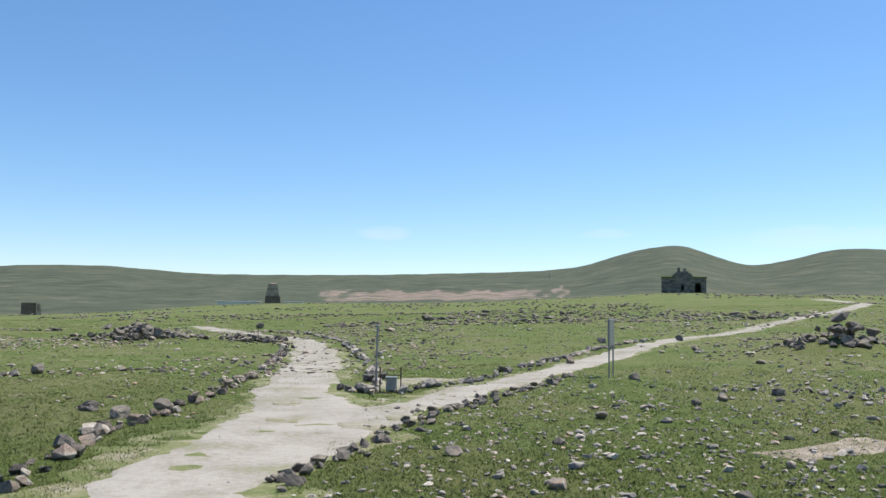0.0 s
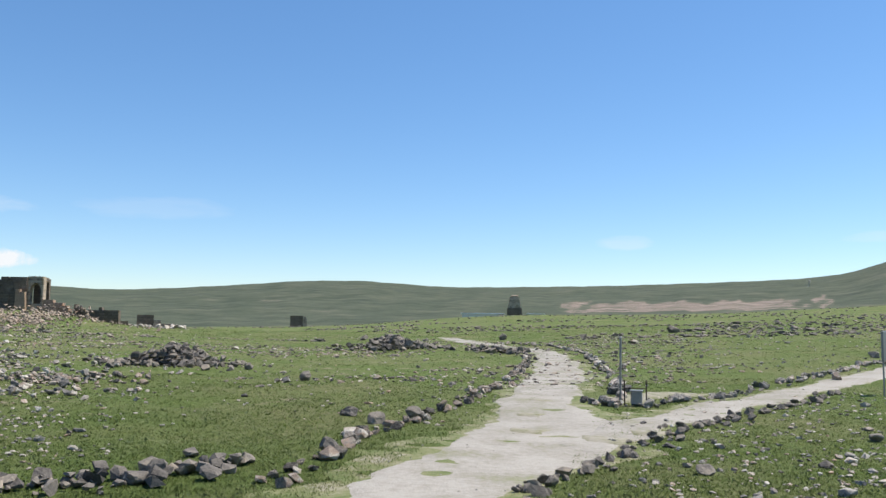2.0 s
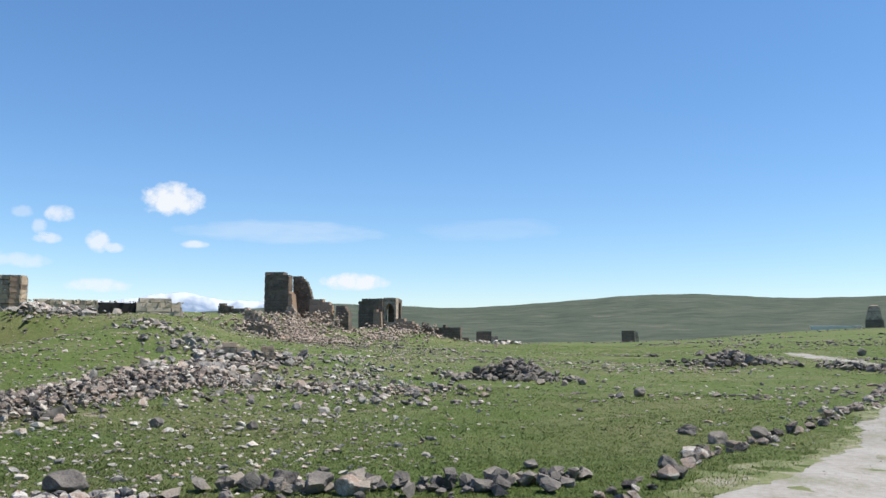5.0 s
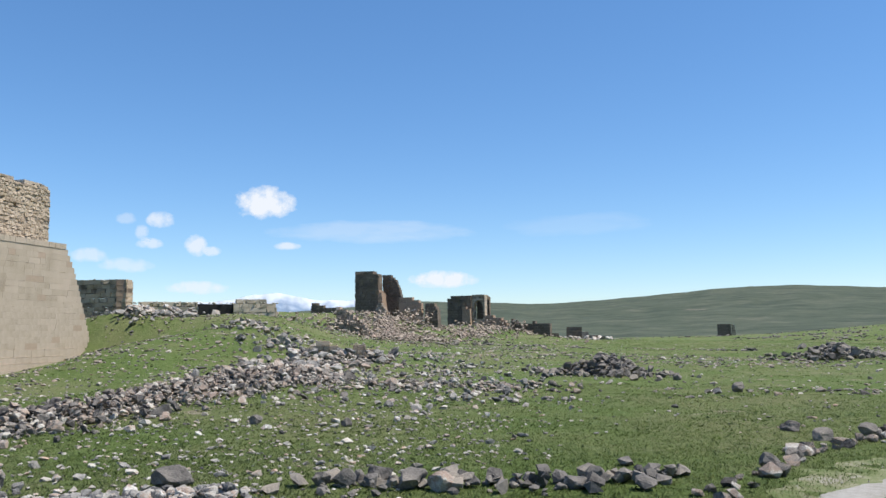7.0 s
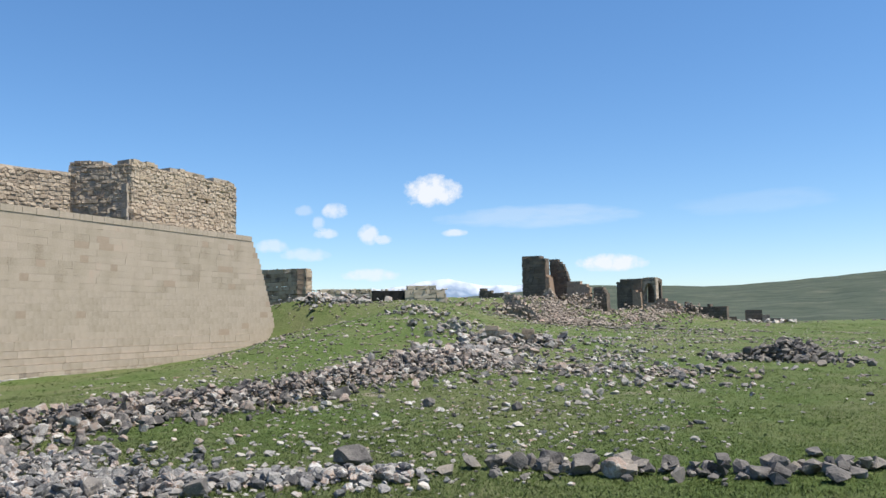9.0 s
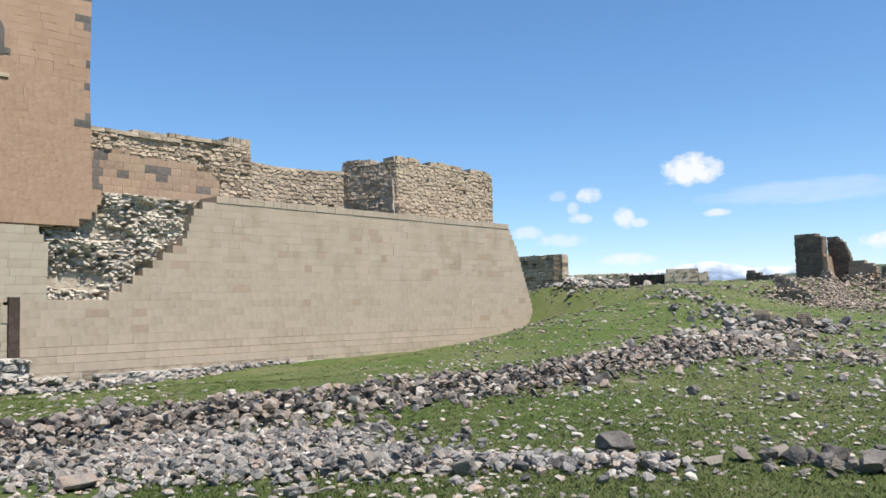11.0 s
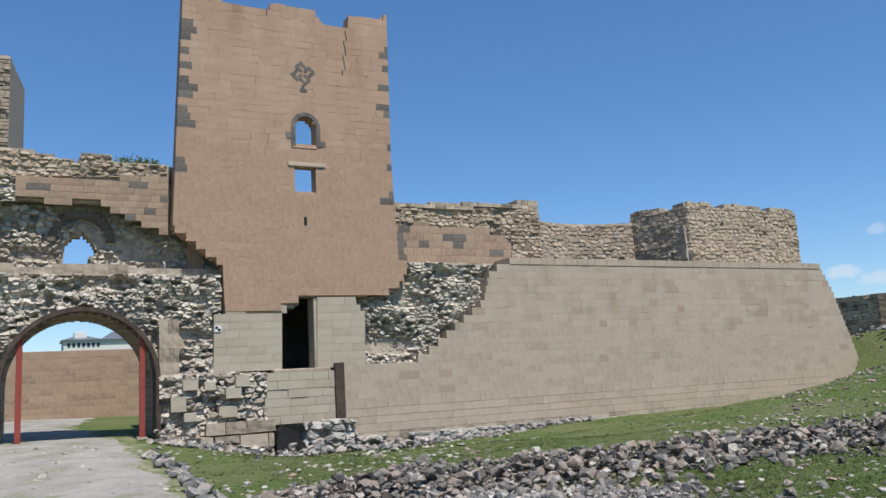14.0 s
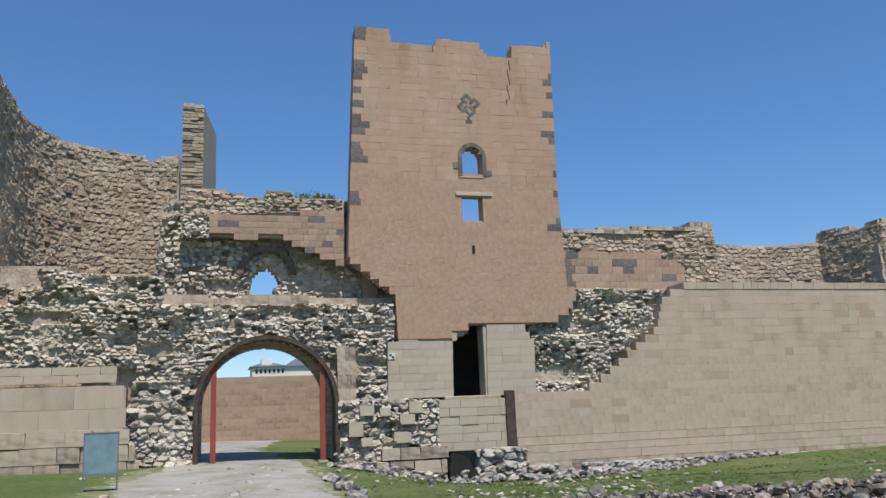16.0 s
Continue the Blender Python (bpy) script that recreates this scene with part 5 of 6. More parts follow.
for name, share, mat, label in (("loose_stones", loose[::2], PALE_STONE, "small pale stones lying in the grass"), ("loose_dark_stones", loose[1::2], ROCK, "small grey and brown stones lying in the grass")):
    stones("stone_litter", share, mat, thing(name, label, "stones"), parts=280, shapes=MIXED)

middle = []
for k in range(15000):
    az, r = rng.uniform(-30, 73), math.sqrt(rng.uniform(24 ** 2, 80 ** 2))
    x, y = -r * math.sin(radians(az)), r * math.cos(radians(az))
    if noise.noise((x * 0.07, y * 0.07, 11)) + 0.25 * noise.noise((x * 0.4, y * 0.4, 2)) < (0.0 if az > 27 else 0.16 if az > 4 else 0.05):
        continue
    s = rng.uniform(0.07, 0.27) * (1.8 if rng.random() < 0.08 else 1)
    middle.append((x, y, ground(x, y) + s * 0.1, s, 0.6))
tagged(stones("scattered_stones", middle, BANK_ROCK, shapes=MIXED), "scattered half-sunk stones across the meadow", "stones", kind="stuff")
outer = []
for k in range(7000):
    az, r = rng.uniform(-31, 46), 75 * math.exp(rng.random() * 1.3)
    x, y = -r * math.sin(radians(az)), r * math.cos(radians(az))
    if noise.noise((x * 0.03, y * 0.03, 5)) + 0.3 * noise.noise((x * 0.15, y * 0.15, 9)) < 0.02:
        continue
    s = rng.uniform(0.2, 0.55) * (1 + r / 400) * (1.8 if rng.random() < 0.05 else 1)
    outer.append((x, y, ground(x, y) + s * 0.1, s, 0.6))
tagged(stones("meadow_stones", outer, DARK_ROCK, shapes=MIXED), "dark half-sunk stones over the far meadow", "stones", kind="stuff")
near_wall = []
for k in range(2600):
    az, r = rng.uniform(70, 130), 8 * math.exp(rng.random() * 1.45)
    x, y = -r * math.sin(radians(az)), r * math.cos(radians(az))
    if noise.noise((x * 0.2, y * 0.2, 7)) + 0.5 * rng.random() < 0.22 or (WALL.inverted() @ Vector((x, y, 0))).y > 35:
        continue
    s = rng.uniform(0.04, 0.12) * (1 + r / 30) * (1.8 if rng.random() < 0.1 else 1)
    near_wall.append((x, y, ground(x, y) + s * 0.08, s, 0.6))
tagged(stones("loose_wall_stones", near_wall, PALE_STONE, shapes=MIXED), "small stones strewn over the grass before the wall", "stones", kind="stuff")

# stone borders of the paths
for name, line, n, smin, smax, label in (
        ("path_border", [(-4.75, 9.0), (-5.0, 11.4), (-5.3, 13), (-5.3, 15), (-5.3, 19), (-5.65, 23.3), (-6.7, 33), (-8.4, 44), (-11.5, 56.5)], 280, 0.12, 0.36, "row of rough stones edging the gravel path"),
        ("path_border", [(-13.2, -4.9), (-15.8, -6.0), (-19.0, -7.7), (-23, -9.9), (-26.5, -11.8)], 60, 0.25, 0.55, "row of flat stones edging the path to the gate"),
        ("path_border", [(-1.9, 9.0), (-1.5, 10.6), (-1.1, 12.3), (-0.1, 15.8), (1.5, 19.8), (3.8, 25)], 120, 0.12, 0.28, "row of dark stones edging the side path"),
        ("path_border", [(-2.6, 21.9), (-2.2, 20.9), (-1.2, 20.4), (-0.5, 21.4), (0.4, 23.2), (2.9, 29.2), (7.4, 40.2), (11.8, 47.8)], 130, 0.18, 0.42, "low stone border round the fork of the paths"),
        ("path_border", [(-2.3, 21), (-1.9, 23.0), (-3.3, 34), (-6.5, 51), (-10.5, 62.5), (-15.5, 67)], 130, 0.2, 0.45, "low stone border along the bend of the path")):
    ob = thing(name, label, "stone border", kind="structure")
    rng = random.Random(n)
    c = curve_through(line, 0.15)
    places = []
    for k in range(n):
        p = c[min(len(c) - 1, int((k + rng.random()) / n * len(c)))]
        s = smin + (smax - smin) * rng.random() ** 1.5
        x, y = p[0] + rng.gauss(0, 0.14), p[1] + rng.gauss(0, 0.14)
        places.append((x, y, ground(x, y) + s * 0.22, s, 0.85))
    stones("border_stones", places, DARK_ROCK if n == 120 else BANK_ROCK if n == 280 else ROCK, ob, parts=n, shapes=MIXED)


def boulder(x, y, s, squash=0.75, seed=0, label="dark lichen-spotted boulder lying in the grass", z=None, mat=None):
    bm = bmesh.new()
    bmesh.ops.create_icosphere(bm, subdivisions=3, radius=0.5)
    rng = random.Random(seed)
    cuts = [(Vector((rng.gauss(0, 1), rng.gauss(0, 1), rng.gauss(0, 0.8))).normalized(), rng.uniform(0.22, 0.4)) for _ in range(11)]
    for v in bm.verts:
        for nrm, d in cuts:
            over = v.co.dot(nrm) - d
            if over > 0:
                v.co -= nrm * over * 0.97
        v.co += v.co.normalized() * 0.05 * noise.noise(v.co * 5 + Vector((seed, 0, 0)))
    bmesh.ops.scale(bm, vec=(s * 1.15, s * 0.95, s * squash), verts=bm.verts)
    bmesh.ops.rotate(bm, matrix=Matrix.Rotation(rng.uniform(0, 6.28), 3, "Z"), verts=bm.verts)
    ob = part("boulder", bm, mat or DARK_ROCK)
    ob.location = (x, y, (ground(x, y) if z is None else z) + s * squash * 0.3)
    return tagged(ob, label, "boulder", "boulders")


for k, (x, y, s) in enumerate(((-6.7, 15.8, 0.6), (-5.8, 15.0, 0.62), (-5.5, 16.3, 0.55), (-12.4, 25.4, 0.75), (-13.0, 24.6, 0.4), (-5.35, 12.8, 0.62), (-5.15, 12.2, 0.45), (-5.1, 11.3, 0.5), (-6.8, 10.4, 0.45), (-18.6, 9.1, 0.8), (-15.5, 9.7, 0.5), (-13.6, 10.6, 0.42), (-20.6, 29.4, 1.2), (-8.3, 7.0, 0.62), (-7.8, 7.1, 0.7), (-7.4, 7.3, 0.55), (-6.4, 8.6, 0.55), (-10.1, 5.1, 0.75), (-9.7, 2.9, 0.6), (-10.6, 1.9, 0.55), (-11.0, -1.6, 0.8), (-13.8, -3.0, 0.65), (-15.2, -3.6, 0.7), (-20.6, -2.4, 0.75), (-18.0, -2.4, 0.6), (-17.2, 4.3, 0.65), (-23.4, 18, 0.8), (-24.2, 19, 0.9), (-20, 17.5, 0.5),
                                 (0.15, 11.5, 0.42), (1.3, 9.3, 0.36), (3.0, 16.0, 0.4), (6.5, 19.5, 0.55), (8.0, 20, 0.5), (5.6, 18.5, 0.4), (4.7, 31, 0.6), (8.5, 45, 1.0), (13, 46, 0.9), (11.5, 38, 0.7), (5.6, 24.5, 0.5), (-4.4, 66, 1.2), (-2, 88, 2.2), (-30, 74, 1.4), (-16.5, 74, 1.3), (3.2, 8.9, 0.3))):
    boulder(x, y, s * 0.72, 0.55 + 0.08 * (k % 4), k, mat=BANK_ROCK if k % 5 == 0 else DARK_ROCK)

cairn = thing("stone_cairn", "loose cairn of dark rough boulders with grass between", "cairn", pose(16.4, 34.6, 0))
rng = random.Random(140)
places = []
for k in range(58):
    a, q = rng.uniform(0, 6.28), rng.random() ** 0.6
    px_, py_ = math.cos(a) * q * 2.3, math.sin(a) * q * 1.9
    size = rng.uniform(0.3, 0.8) * (1.15 - 0.4 * q)
    places.append((px_, py_, ground(16.4 + px_, 34.6 + py_) + 0.12 * size + (rng.uniform(0, 0.45) if q < 0.45 else 0), size, 0.75))
for px_, py_, up, size in ((-0.1, -0.3, 0.85, 0.95), (0.5, -0.4, 0.5, 0.95), (1.2, -0.4, 0.35, 0.8), (-0.4, -0.8, 0.4, 0.7), (-0.2, -1.2, 0.1, 0.85)):
    places.append((px_, py_, ground(16.4 + px_, 34.6 + py_) + up, size, 0.72))
stones("cairn_stones", places, DARK_ROCK, cairn, parts=len(places), shapes=MIXED)

# ---- signs and poles ----
sign = thing("info_board", "grey information board on two steel legs, seen edge-on beside the path", "sign", pose(5.03, 25.1, ground(5.03, 25.1), 0, 0, 69))
part("panel", box(bmesh.new(), -0.42, 0.42, -0.03, 0.03, 0.95, 1.74, 0.01), STEEL, sign, "weathered grey panel")
for x in (-0.36, 0.36):
    part("leg", rod(bmesh.new(), (x, 0, -0.1), (x, 0, 1.0), 0.022), STEEL, sign)
pole = thing("marker_pole", "thin grey pole with a small box at its foot", "pole", pose(-1.72, 21.1, ground(-1.72, 21.1)))
shaft = part("shaft", rod(bmesh.new(), (0, 0, 0), (0.02, 0, 1.65), 0.028), STEEL, pole)
part("cap", rod(bmesh.new(), (0.02, 0, 1.65), (0.02, 0, 1.68), 0.04), WHITE, shaft, "small white cap")
binn = thing("litter_bin", "small dark metal litter bin between two short posts", "bin", pose(-1.3, 20.9, ground(-1.3, 20.9)))
bucket = part("bucket", box(bmesh.new(), -0.15, 0.12, -0.12, 0.12, 0.02, 0.36, 0.03), STEEL, binn, "dented grey metal bucket")
part("rim", box(bmesh.new(), -0.17, 0.14, -0.14, 0.14, 0.34, 0.38, 0.01), STEEL, bucket)
for x in (-0.3, 0.22):
    part("post", rod(bmesh.new(), (x, 0, 0), (x, 0, 0.62), 0.016), RUST, binn)
part("rail", rod(bmesh.new(), (-0.3, 0, 0.42), (0.22, 0, 0.42), 0.012), RUST, binn)
board = thing("info_board", "faded blue information board on thin steel legs before the wall", "sign", WALL @ pose(-3.22, 26.0, 0))
gb = ground(*(WALL @ Vector((-3.22, 26.0, 0)))[:2])
panel = part("panel", box(bmesh.new(), -0.44, 0.44, -0.03, 0.03, 0.65, 1.78, 0.01), PANEL, board, "faded blue panel")
for z in (1.8, 0.63):
    part("rail", box(bmesh.new(), -0.47, 0.47, -0.04, 0.04, z - 0.02, z + 0.02), STEEL, panel, "thin steel rail")
for x in (-0.45, 0.45):
    part("leg", rod(bmesh.new(), (x, 0, gb - 0.1), (x, 0, 1.8), 0.025), STEEL, board)

# ---- distant ruins ----
def ruin(name, az, r, label, build, turn=0.0, category="ruin", z=None):
    x, y = -r * math.sin(radians(az)), r * math.cos(radians(az))
    ob = thing(name, label, category, pose(x, y, ground(x, y) if z is None else z, 0, 0, az + turn))
    build(ob)
    return ob


def coarse(ob, name, loops, d0, d1, seed, size=(0.45, 0.8), mat=None, parts=60):
    rows, _ = ashlar(loops, d0, size[0], size[1], gap=0.02, proud=0.1, deep=d1 - d0, seed=seed)
    blocks(name, rows, mat or FARWALL, ob, parts=parts, wear=0.03)
    core(name + "_core", loops, d0 + 0.15, d1 - 0.08, mat or FARWALL, ob, size[0])


def strewn(n, x0, x1, y0, y1, z0, z1, s0, s1, seed):
    """Tumbled stones within a box, as places for stones()."""
    r = random.Random(seed)
    return [(r.uniform(x0, x1), r.uniform(y0, y1), z0 + (z1 - z0) * r.random() ** 1.5, r.uniform(s0, s1), 0.8) for _ in range(n)]


def tall_ruin(ob):
    # shade is put into the dark default stone, lit parts get tan tuff
    coarse(ob, "wall", [[(-1.9, -2), (1.0, -2), (1.05, 4.9), (0.5, 5.0), (0.3, 5.25), (-1.9, 5.3)]], 0, 1.6, 1, size=(0.35, 0.6))
    coarse(ob, "vault_wall", [[(1.0, -2), (3.5, -2), (3.5, 1.6), (3.2, 3.0), (2.7, 4.2), (2.0, 4.85), (1.0, 4.9)]], 1.9, 2.7, 2, size=(0.3, 0.5))
    coarse(ob, "pier", [[(1.0, -2), (2.0, -2), (1.6, 1.0), (1.4, 2.6), (1.0, 3.0)]], 0.1, 1.9, 24, size=(0.3, 0.45), mat=TUFF_OLD)
    coarse(ob, "pale_wall", [[(3.0, -2.5), (6.2, -2.5), (6.1, 1.4), (5.2, 1.9), (3.4, 2.1)]], 1.0, 2.0, 3, size=(0.35, 0.6), mat=TUFF_OLD)
    coarse(ob, "end_pier", [[(6.5, -3), (8.3, -3), (8.2, 0.4), (7.7, 1.3), (6.7, 1.2)]], 0.5, 2.2, 4, size=(0.35, 0.6))
    coarse(ob, "front_wall", [[(-7.8, -1.5), (-3.4, -1.5), (-3.4, 0.7), (-5.5, 1.0), (-6.4, 1.2), (-7.2, 1.6), (-7.8, 1.4)]], 0.5, 1.2, 5, size=(0.3, 0.5))
    coarse(ob, "rubble_pier", [[(0.6, -2.5), (3.6, -2.5), (3.0, -1.4), (2.5, -0.3), (2.1, 0.6), (1.6, 1.3), (1.2, 1.4), (0.8, 0.5)]], -0.5, 0.4, 28, size=(0.22, 0.34), mat=PALE_RUIN)
    stones("rubble", strewn(560, -1.0, 8.0, -4.5, 0.8, -2.2, 0.5, 0.2, 0.6, 31), PALE_RUIN, ob, parts=200, shapes=JAGGED)


def arch_ruin(ob):
    coarse(ob, "wall", [[(-2.2, -1.5), (1.2, -1.5), (1.2, 4.0), (-2.2, 3.8)]], 0, 1.5, 6, size=(0.35, 0.6))
    hole = arch_loop(2.1, 2.3, 0.65, 0.8, 10, 1.5)
    coarse(ob, "arch_wall", [[(1.2, -1.5), (3.0, -1.5), (3.0, 4.0), (1.2, 4.1)], hole], 0.3, 1.5, 7, size=(0.25, 0.45), mat=OLD)
    coarse(ob, "vault_back", [[(1.2, -1.5), (3.0, -1.5), (3.0, 3.9), (1.2, 3.9)]], 2.6, 3.2, 26, size=(0.35, 0.6))
    part("vault_top", box(bmesh.new(), 1.2, 3.0, 1.5, 2.7, 3.4, 4.05, 0.1), FARWALL, ob)
    coarse(ob, "buttress", [[(0.0, -1.5), (1.4, -1.5), (1.2, 2.2), (0.2, 2.5)]], -0.7, -0.05, 27, size=(0.3, 0.5), mat=TUFF_OLD)
    coarse(ob, "low_wall", [[(2.9, -1.5), (6.4, -1.5), (6.0, 0.3), (5.0, 1.0), (3.1, 1.3)]], 0.2, 1.4, 8, size=(0.35, 0.6), mat=TUFF_OLD)
    coarse(ob, "long_low_wall", [[(6.4, -1.6), (11.8, -1.6), (11.8, 0.2), (9.5, 0.3), (8.0, -0.1), (6.6, 0.8)]], 0.4, 1.6, 9, size=(0.35, 0.6))
    stones("rubble", strewn(320, -1, 9, -3, 0.4, -1.4, 0.6, 0.2, 0.6, 32), PALE_RUIN, ob, parts=120, shapes=JAGGED)


def low_ruin(ob):
    coarse(ob, "wall", [[(-3.6, -1), (-1.2, -1), (-1.3, 0.5), (-3.4, 0.8)]], 0, 1.2, 10)
    coarse(ob, "block", [[(-0.8, -1), (1.5, -1), (1.5, 1.6), (-0.7, 1.7)]], 0.3, 1.6, 11)
    coarse(ob, "tail", [[(1.4, -1), (4.6, -1), (4.2, 0.3), (1.5, 1.0)]], 0.2, 1.2, 12, mat=OLD)
    stones("rubble", [(random.Random(k).uniform(-5, 6), random.Random(k + 500).uniform(-3, 0), -0.5 + 0.7 * random.Random(k + 900).random(), 0.4 + 0.7 * random.Random(k + 77).random(), 0.8) for k in range(90)], RUBBLE, ob, parts=90)


def stub_ruin(ob):
    coarse(ob, "wall", [[(-2.6, -1.5), (1.2, -1.5), (1.0, 3.1), (-2.6, 3.2)]], 0, 2.4, 13)
    coarse(ob, "broken_side", [[(1.2, -1.5), (2.5, -1.5), (2.2, 1.5), (1.9, 2.9), (1.2, 3.0)]], 0.6, 2.4, 14, mat=OLD)


def far_tower(ob):
    coarse(ob, "lower_body", [[(-3.3, -2), (3.3, -2), (3.1, 4.2), (-3.1, 4.2)]], 0, 6, 15, size=(0.7, 1.2))
    coarse(ob, "upper_body", [[(-2.9, 4.2), (2.7, 4.2), (2.4, 6.6), (1.9, 8.8), (-1.9, 9.0), (-2.4, 6.9)]], 0.3, 5.6, 16, size=(0.7, 1.0), mat=OLD)
    part("cap", box(bmesh.new(), -1.6, 1.6, 1, 5, 8.8, 9.7, 0.4), OLD, ob)


def church(ob):
    door = arch_loop(4.6, 2.6, 1.0, 0.0, 10)
    coarse(ob, "nave_wall", [[(-7.4, -2), (7.4, -2), (7.4, 5.2), (3.5, 5.4), (1.5, 7.2), (-2.2, 7.4), (-4.5, 5.4), (-7.4, 5.2)], door, arch_loop(-0.4, 2.2, 0.5, 0.8, 8)], 0, 1.2, 17, size=(0.6, 1.0), mat=DARK_ROCK)
    coarse(ob, "back_wall", [[(-7.4, -2), (7.4, -2), (7.4, 5.0), (-7.4, 5.6)]], 9, 10, 18, size=(0.8, 1.4), mat=DARK_ROCK)
    for x in (-7.4, 6.4):
        coarse(ob, "side_wall", [[(x, -2), (x + 1.0, -2), (x + 1.0, 5.1), (x, 5.1)]], 1.2, 9, 19, size=(0.8, 1.0), mat=DARK_ROCK)
    rb = bmesh.new()
    box(rb, -7.6, -2.4, -0.3, 10, 5.2, 5.7, 0.15), box(rb, 2.6, 7.7, -0.2, 10, 5.1, 5.6, 0.15), box(rb, -2.4, 2.6, 0.5, 10, 6.2, 7.0, 0.4)
    part("broken_roof", rb, MEADOW, ob, "grass-grown broken roof")
    for x, z in ((-1.6, 8.9), (0.3, 8.7)):
        part("pinnacle", box(bmesh.new(), x - 0.45, x + 0.45, 1, 2, 6.9, z, 0.15), DARK_ROCK, ob)
    part("buttress", box(bmesh.new(), -3.2, -2.6, -0.5, 0.1, -1, 4.5, 0.1), DARK_ROCK, ob)


def hut(ob):
    rows, _ = ashlar([[(0, -3.0), (4.4, -3.0), (4.4, 1.9), (2.6, 2.0), (0, 1.95)]], 0, 0.36, 0.6, gap=0.03, proud=0.06, deep=0.8, seed=20)
    blocks("shaded_face", bent(rows, [(-3.7, 2.4), (0, 0)]), MASON, ob, parts=60, wear=0.02)
    rows, _ = ashlar([[(0, -3.0), (1.6, -3.0), (1.6, 1.8), (0, 1.9)]], 0, 0.4, 0.6, gap=0.03, deep=0.8, seed=21)
    blocks("lit_face", bent(rows, [(0.02, 0.02), (0.45, 1.6)]), TUFF_OLD, ob, parts=40)
    coarse(ob, "low_wall", [[(0.9, -3.0), (5.4, -3.0), (5.4, 0.22), (3.0, 0.3), (0.9, 0.25)]], 1.5, 2.3, 22, size=(0.35, 0.55), mat=PALE)
    part("dark_gate", box(bmesh.new(), 5.4, 8.2, 1.6, 1.9, -2.0, 0.15, 0.02), BLACKHOLE, ob, "black sheet gate")
    coarse(ob, "end_wall", [[(8.2, -3.0), (12.2, -3.0), (11.6, 0.3), (9.0, 0.55), (8.2, 0.3)]], 1.4, 2.4, 23, size=(0.35, 0.55), mat=PALE)
    stones("rubble", [(random.Random(k).uniform(-3, 12), 0.9 + random.Random(k + 500).uniform(0, 1.0), (1.95 if random.Random(k).uniform(-3, 12) < 0 else 0.22), 0.15 + 0.15 * random.Random(k + 77).random(), 0.8) for k in range(90)], RUBBLE, ob, parts=90)


ruin("ruined_walls", 50.4, 100, "tall dark corner of a ruined hall with broken vault and pale rubble", tall_ruin, -18, z=4.3)
ruin("ruined_arch", 44.0, 112, "ruined block with a round broken arch and low walls", arch_ruin, -18, z=3.1)


def leaning_wall(ob):
    coarse(ob, "wall", [[(-2.2, -1.6), (1.7, -3.6), (1.75, -2.5), (1.2, -2.1), (0.6, -1.35), (0.1, -0.9), (-0.6, -0.35), (-1.4, 0.2), (-2.2, 0.45)]], 0, 0.8, 25, size=(0.26, 0.42), mat=PALE_RUIN)
    stones("rubble", strewn(130, -3.0, 2.2, -1.5, 0.6, -2.6, -0.6, 0.2, 0.55, 33), PALE_RUIN, ob, parts=60, shapes=JAGGED)


ruin("leaning_wall", 51.2, 80, "broken tan wall stepping down the rubble mound", leaning_wall, -15, z=4.2)

def wall_fragment(ob):
    coarse(ob, "wall_chunk", [[(-1.6, -0.5), (-0.2, -0.5), (-0.2, 0.6), (-0.9, 0.9), (-1.6, 0.7)]], 0, 0.9, 40, size=(0.25, 0.4), mat=MASON)
    coarse(ob, "low_chunk", [[(0.2, -0.5), (1.7, -0.5), (1.6, 0.5), (0.6, 0.7)]], 0.4, 1.2, 41, size=(0.25, 0.4), mat=MASON)
    stones("rubble", strewn(60, -2.4, 2.6, -1.2, 0.3, -0.1, 0.4, 0.25, 0.7, 42), ROCK, ob, parts=60)


ruin("wall_fragment", 52.3, 42, "low tan chunks of broken wall on the grassy slope", wall_fragment)
ruin("low_ruin", 36.6, 122, "low tumbled ruin of dark and pale stone", low_ruin)
ruin("ruin_stub", 26.5, 245, "square dark stub of a ruined tower", stub_ruin)
ruin("far_tower", 11.75, 350, "broken round church tower of dark stone far off", far_tower)
ruin("ruined_church", -16.1, 295, "roofless dark stone church with a gabled front", church)
ruin("ruined_hut", 66.3, 68, "low roofless walls of squared stone with a dark sheet gate", hut, z=4.4)


def shed(ob, w):
    part("wall_body", box(bmesh.new(), -w / 2, w / 2, 0, 4, -1, 0.7), WHITE, ob)
    part("roof", box(bmesh.new(), -w / 2 - 0.4, w / 2 + 0.4, -0.5, 4.5, 0.7, 1.0, 0.05), ROOFBLUE, ob, "blue sheet roof")


for az, r, w in ((14.6, 340, 9.0), (13.6, 350, 8.0), (12.9, 360, 5.0), (10.3, 350, 7.0)):
    ruin("shed", az, r, "low white shed with a blue sheet roof", lambda ob, w=w: shed(ob, w), category="shed", z=1.9 + r * math.tan(radians(0.62)))

pylon = thing("power_pylon", "thin steel power pylon on the far hillside", "pylon", pose(*[2400 * q for q in (math.sin(radians(7.2)), math.cos(radians(7.2)))], ground(2400 * math.sin(radians(7.2)), 2400 * math.cos(radians(7.2)))))
for sx, sy in ((-1, -1), (-1, 1), (1, -1), (1, 1)):
    part("leg", rod(bmesh.new(), (2.2 * sx, 2.2 * sy, -2), (0.4 * sx, 0.4 * sy, 20), 0.35, 4), STEEL, pylon)
for z in (14, 17.5):
    part("cross_arm", rod(bmesh.new(), (-5, 0, z), (5, 0, z), 0.35, 4), STEEL, pylon)
crag = []
rng = random.Random(230)
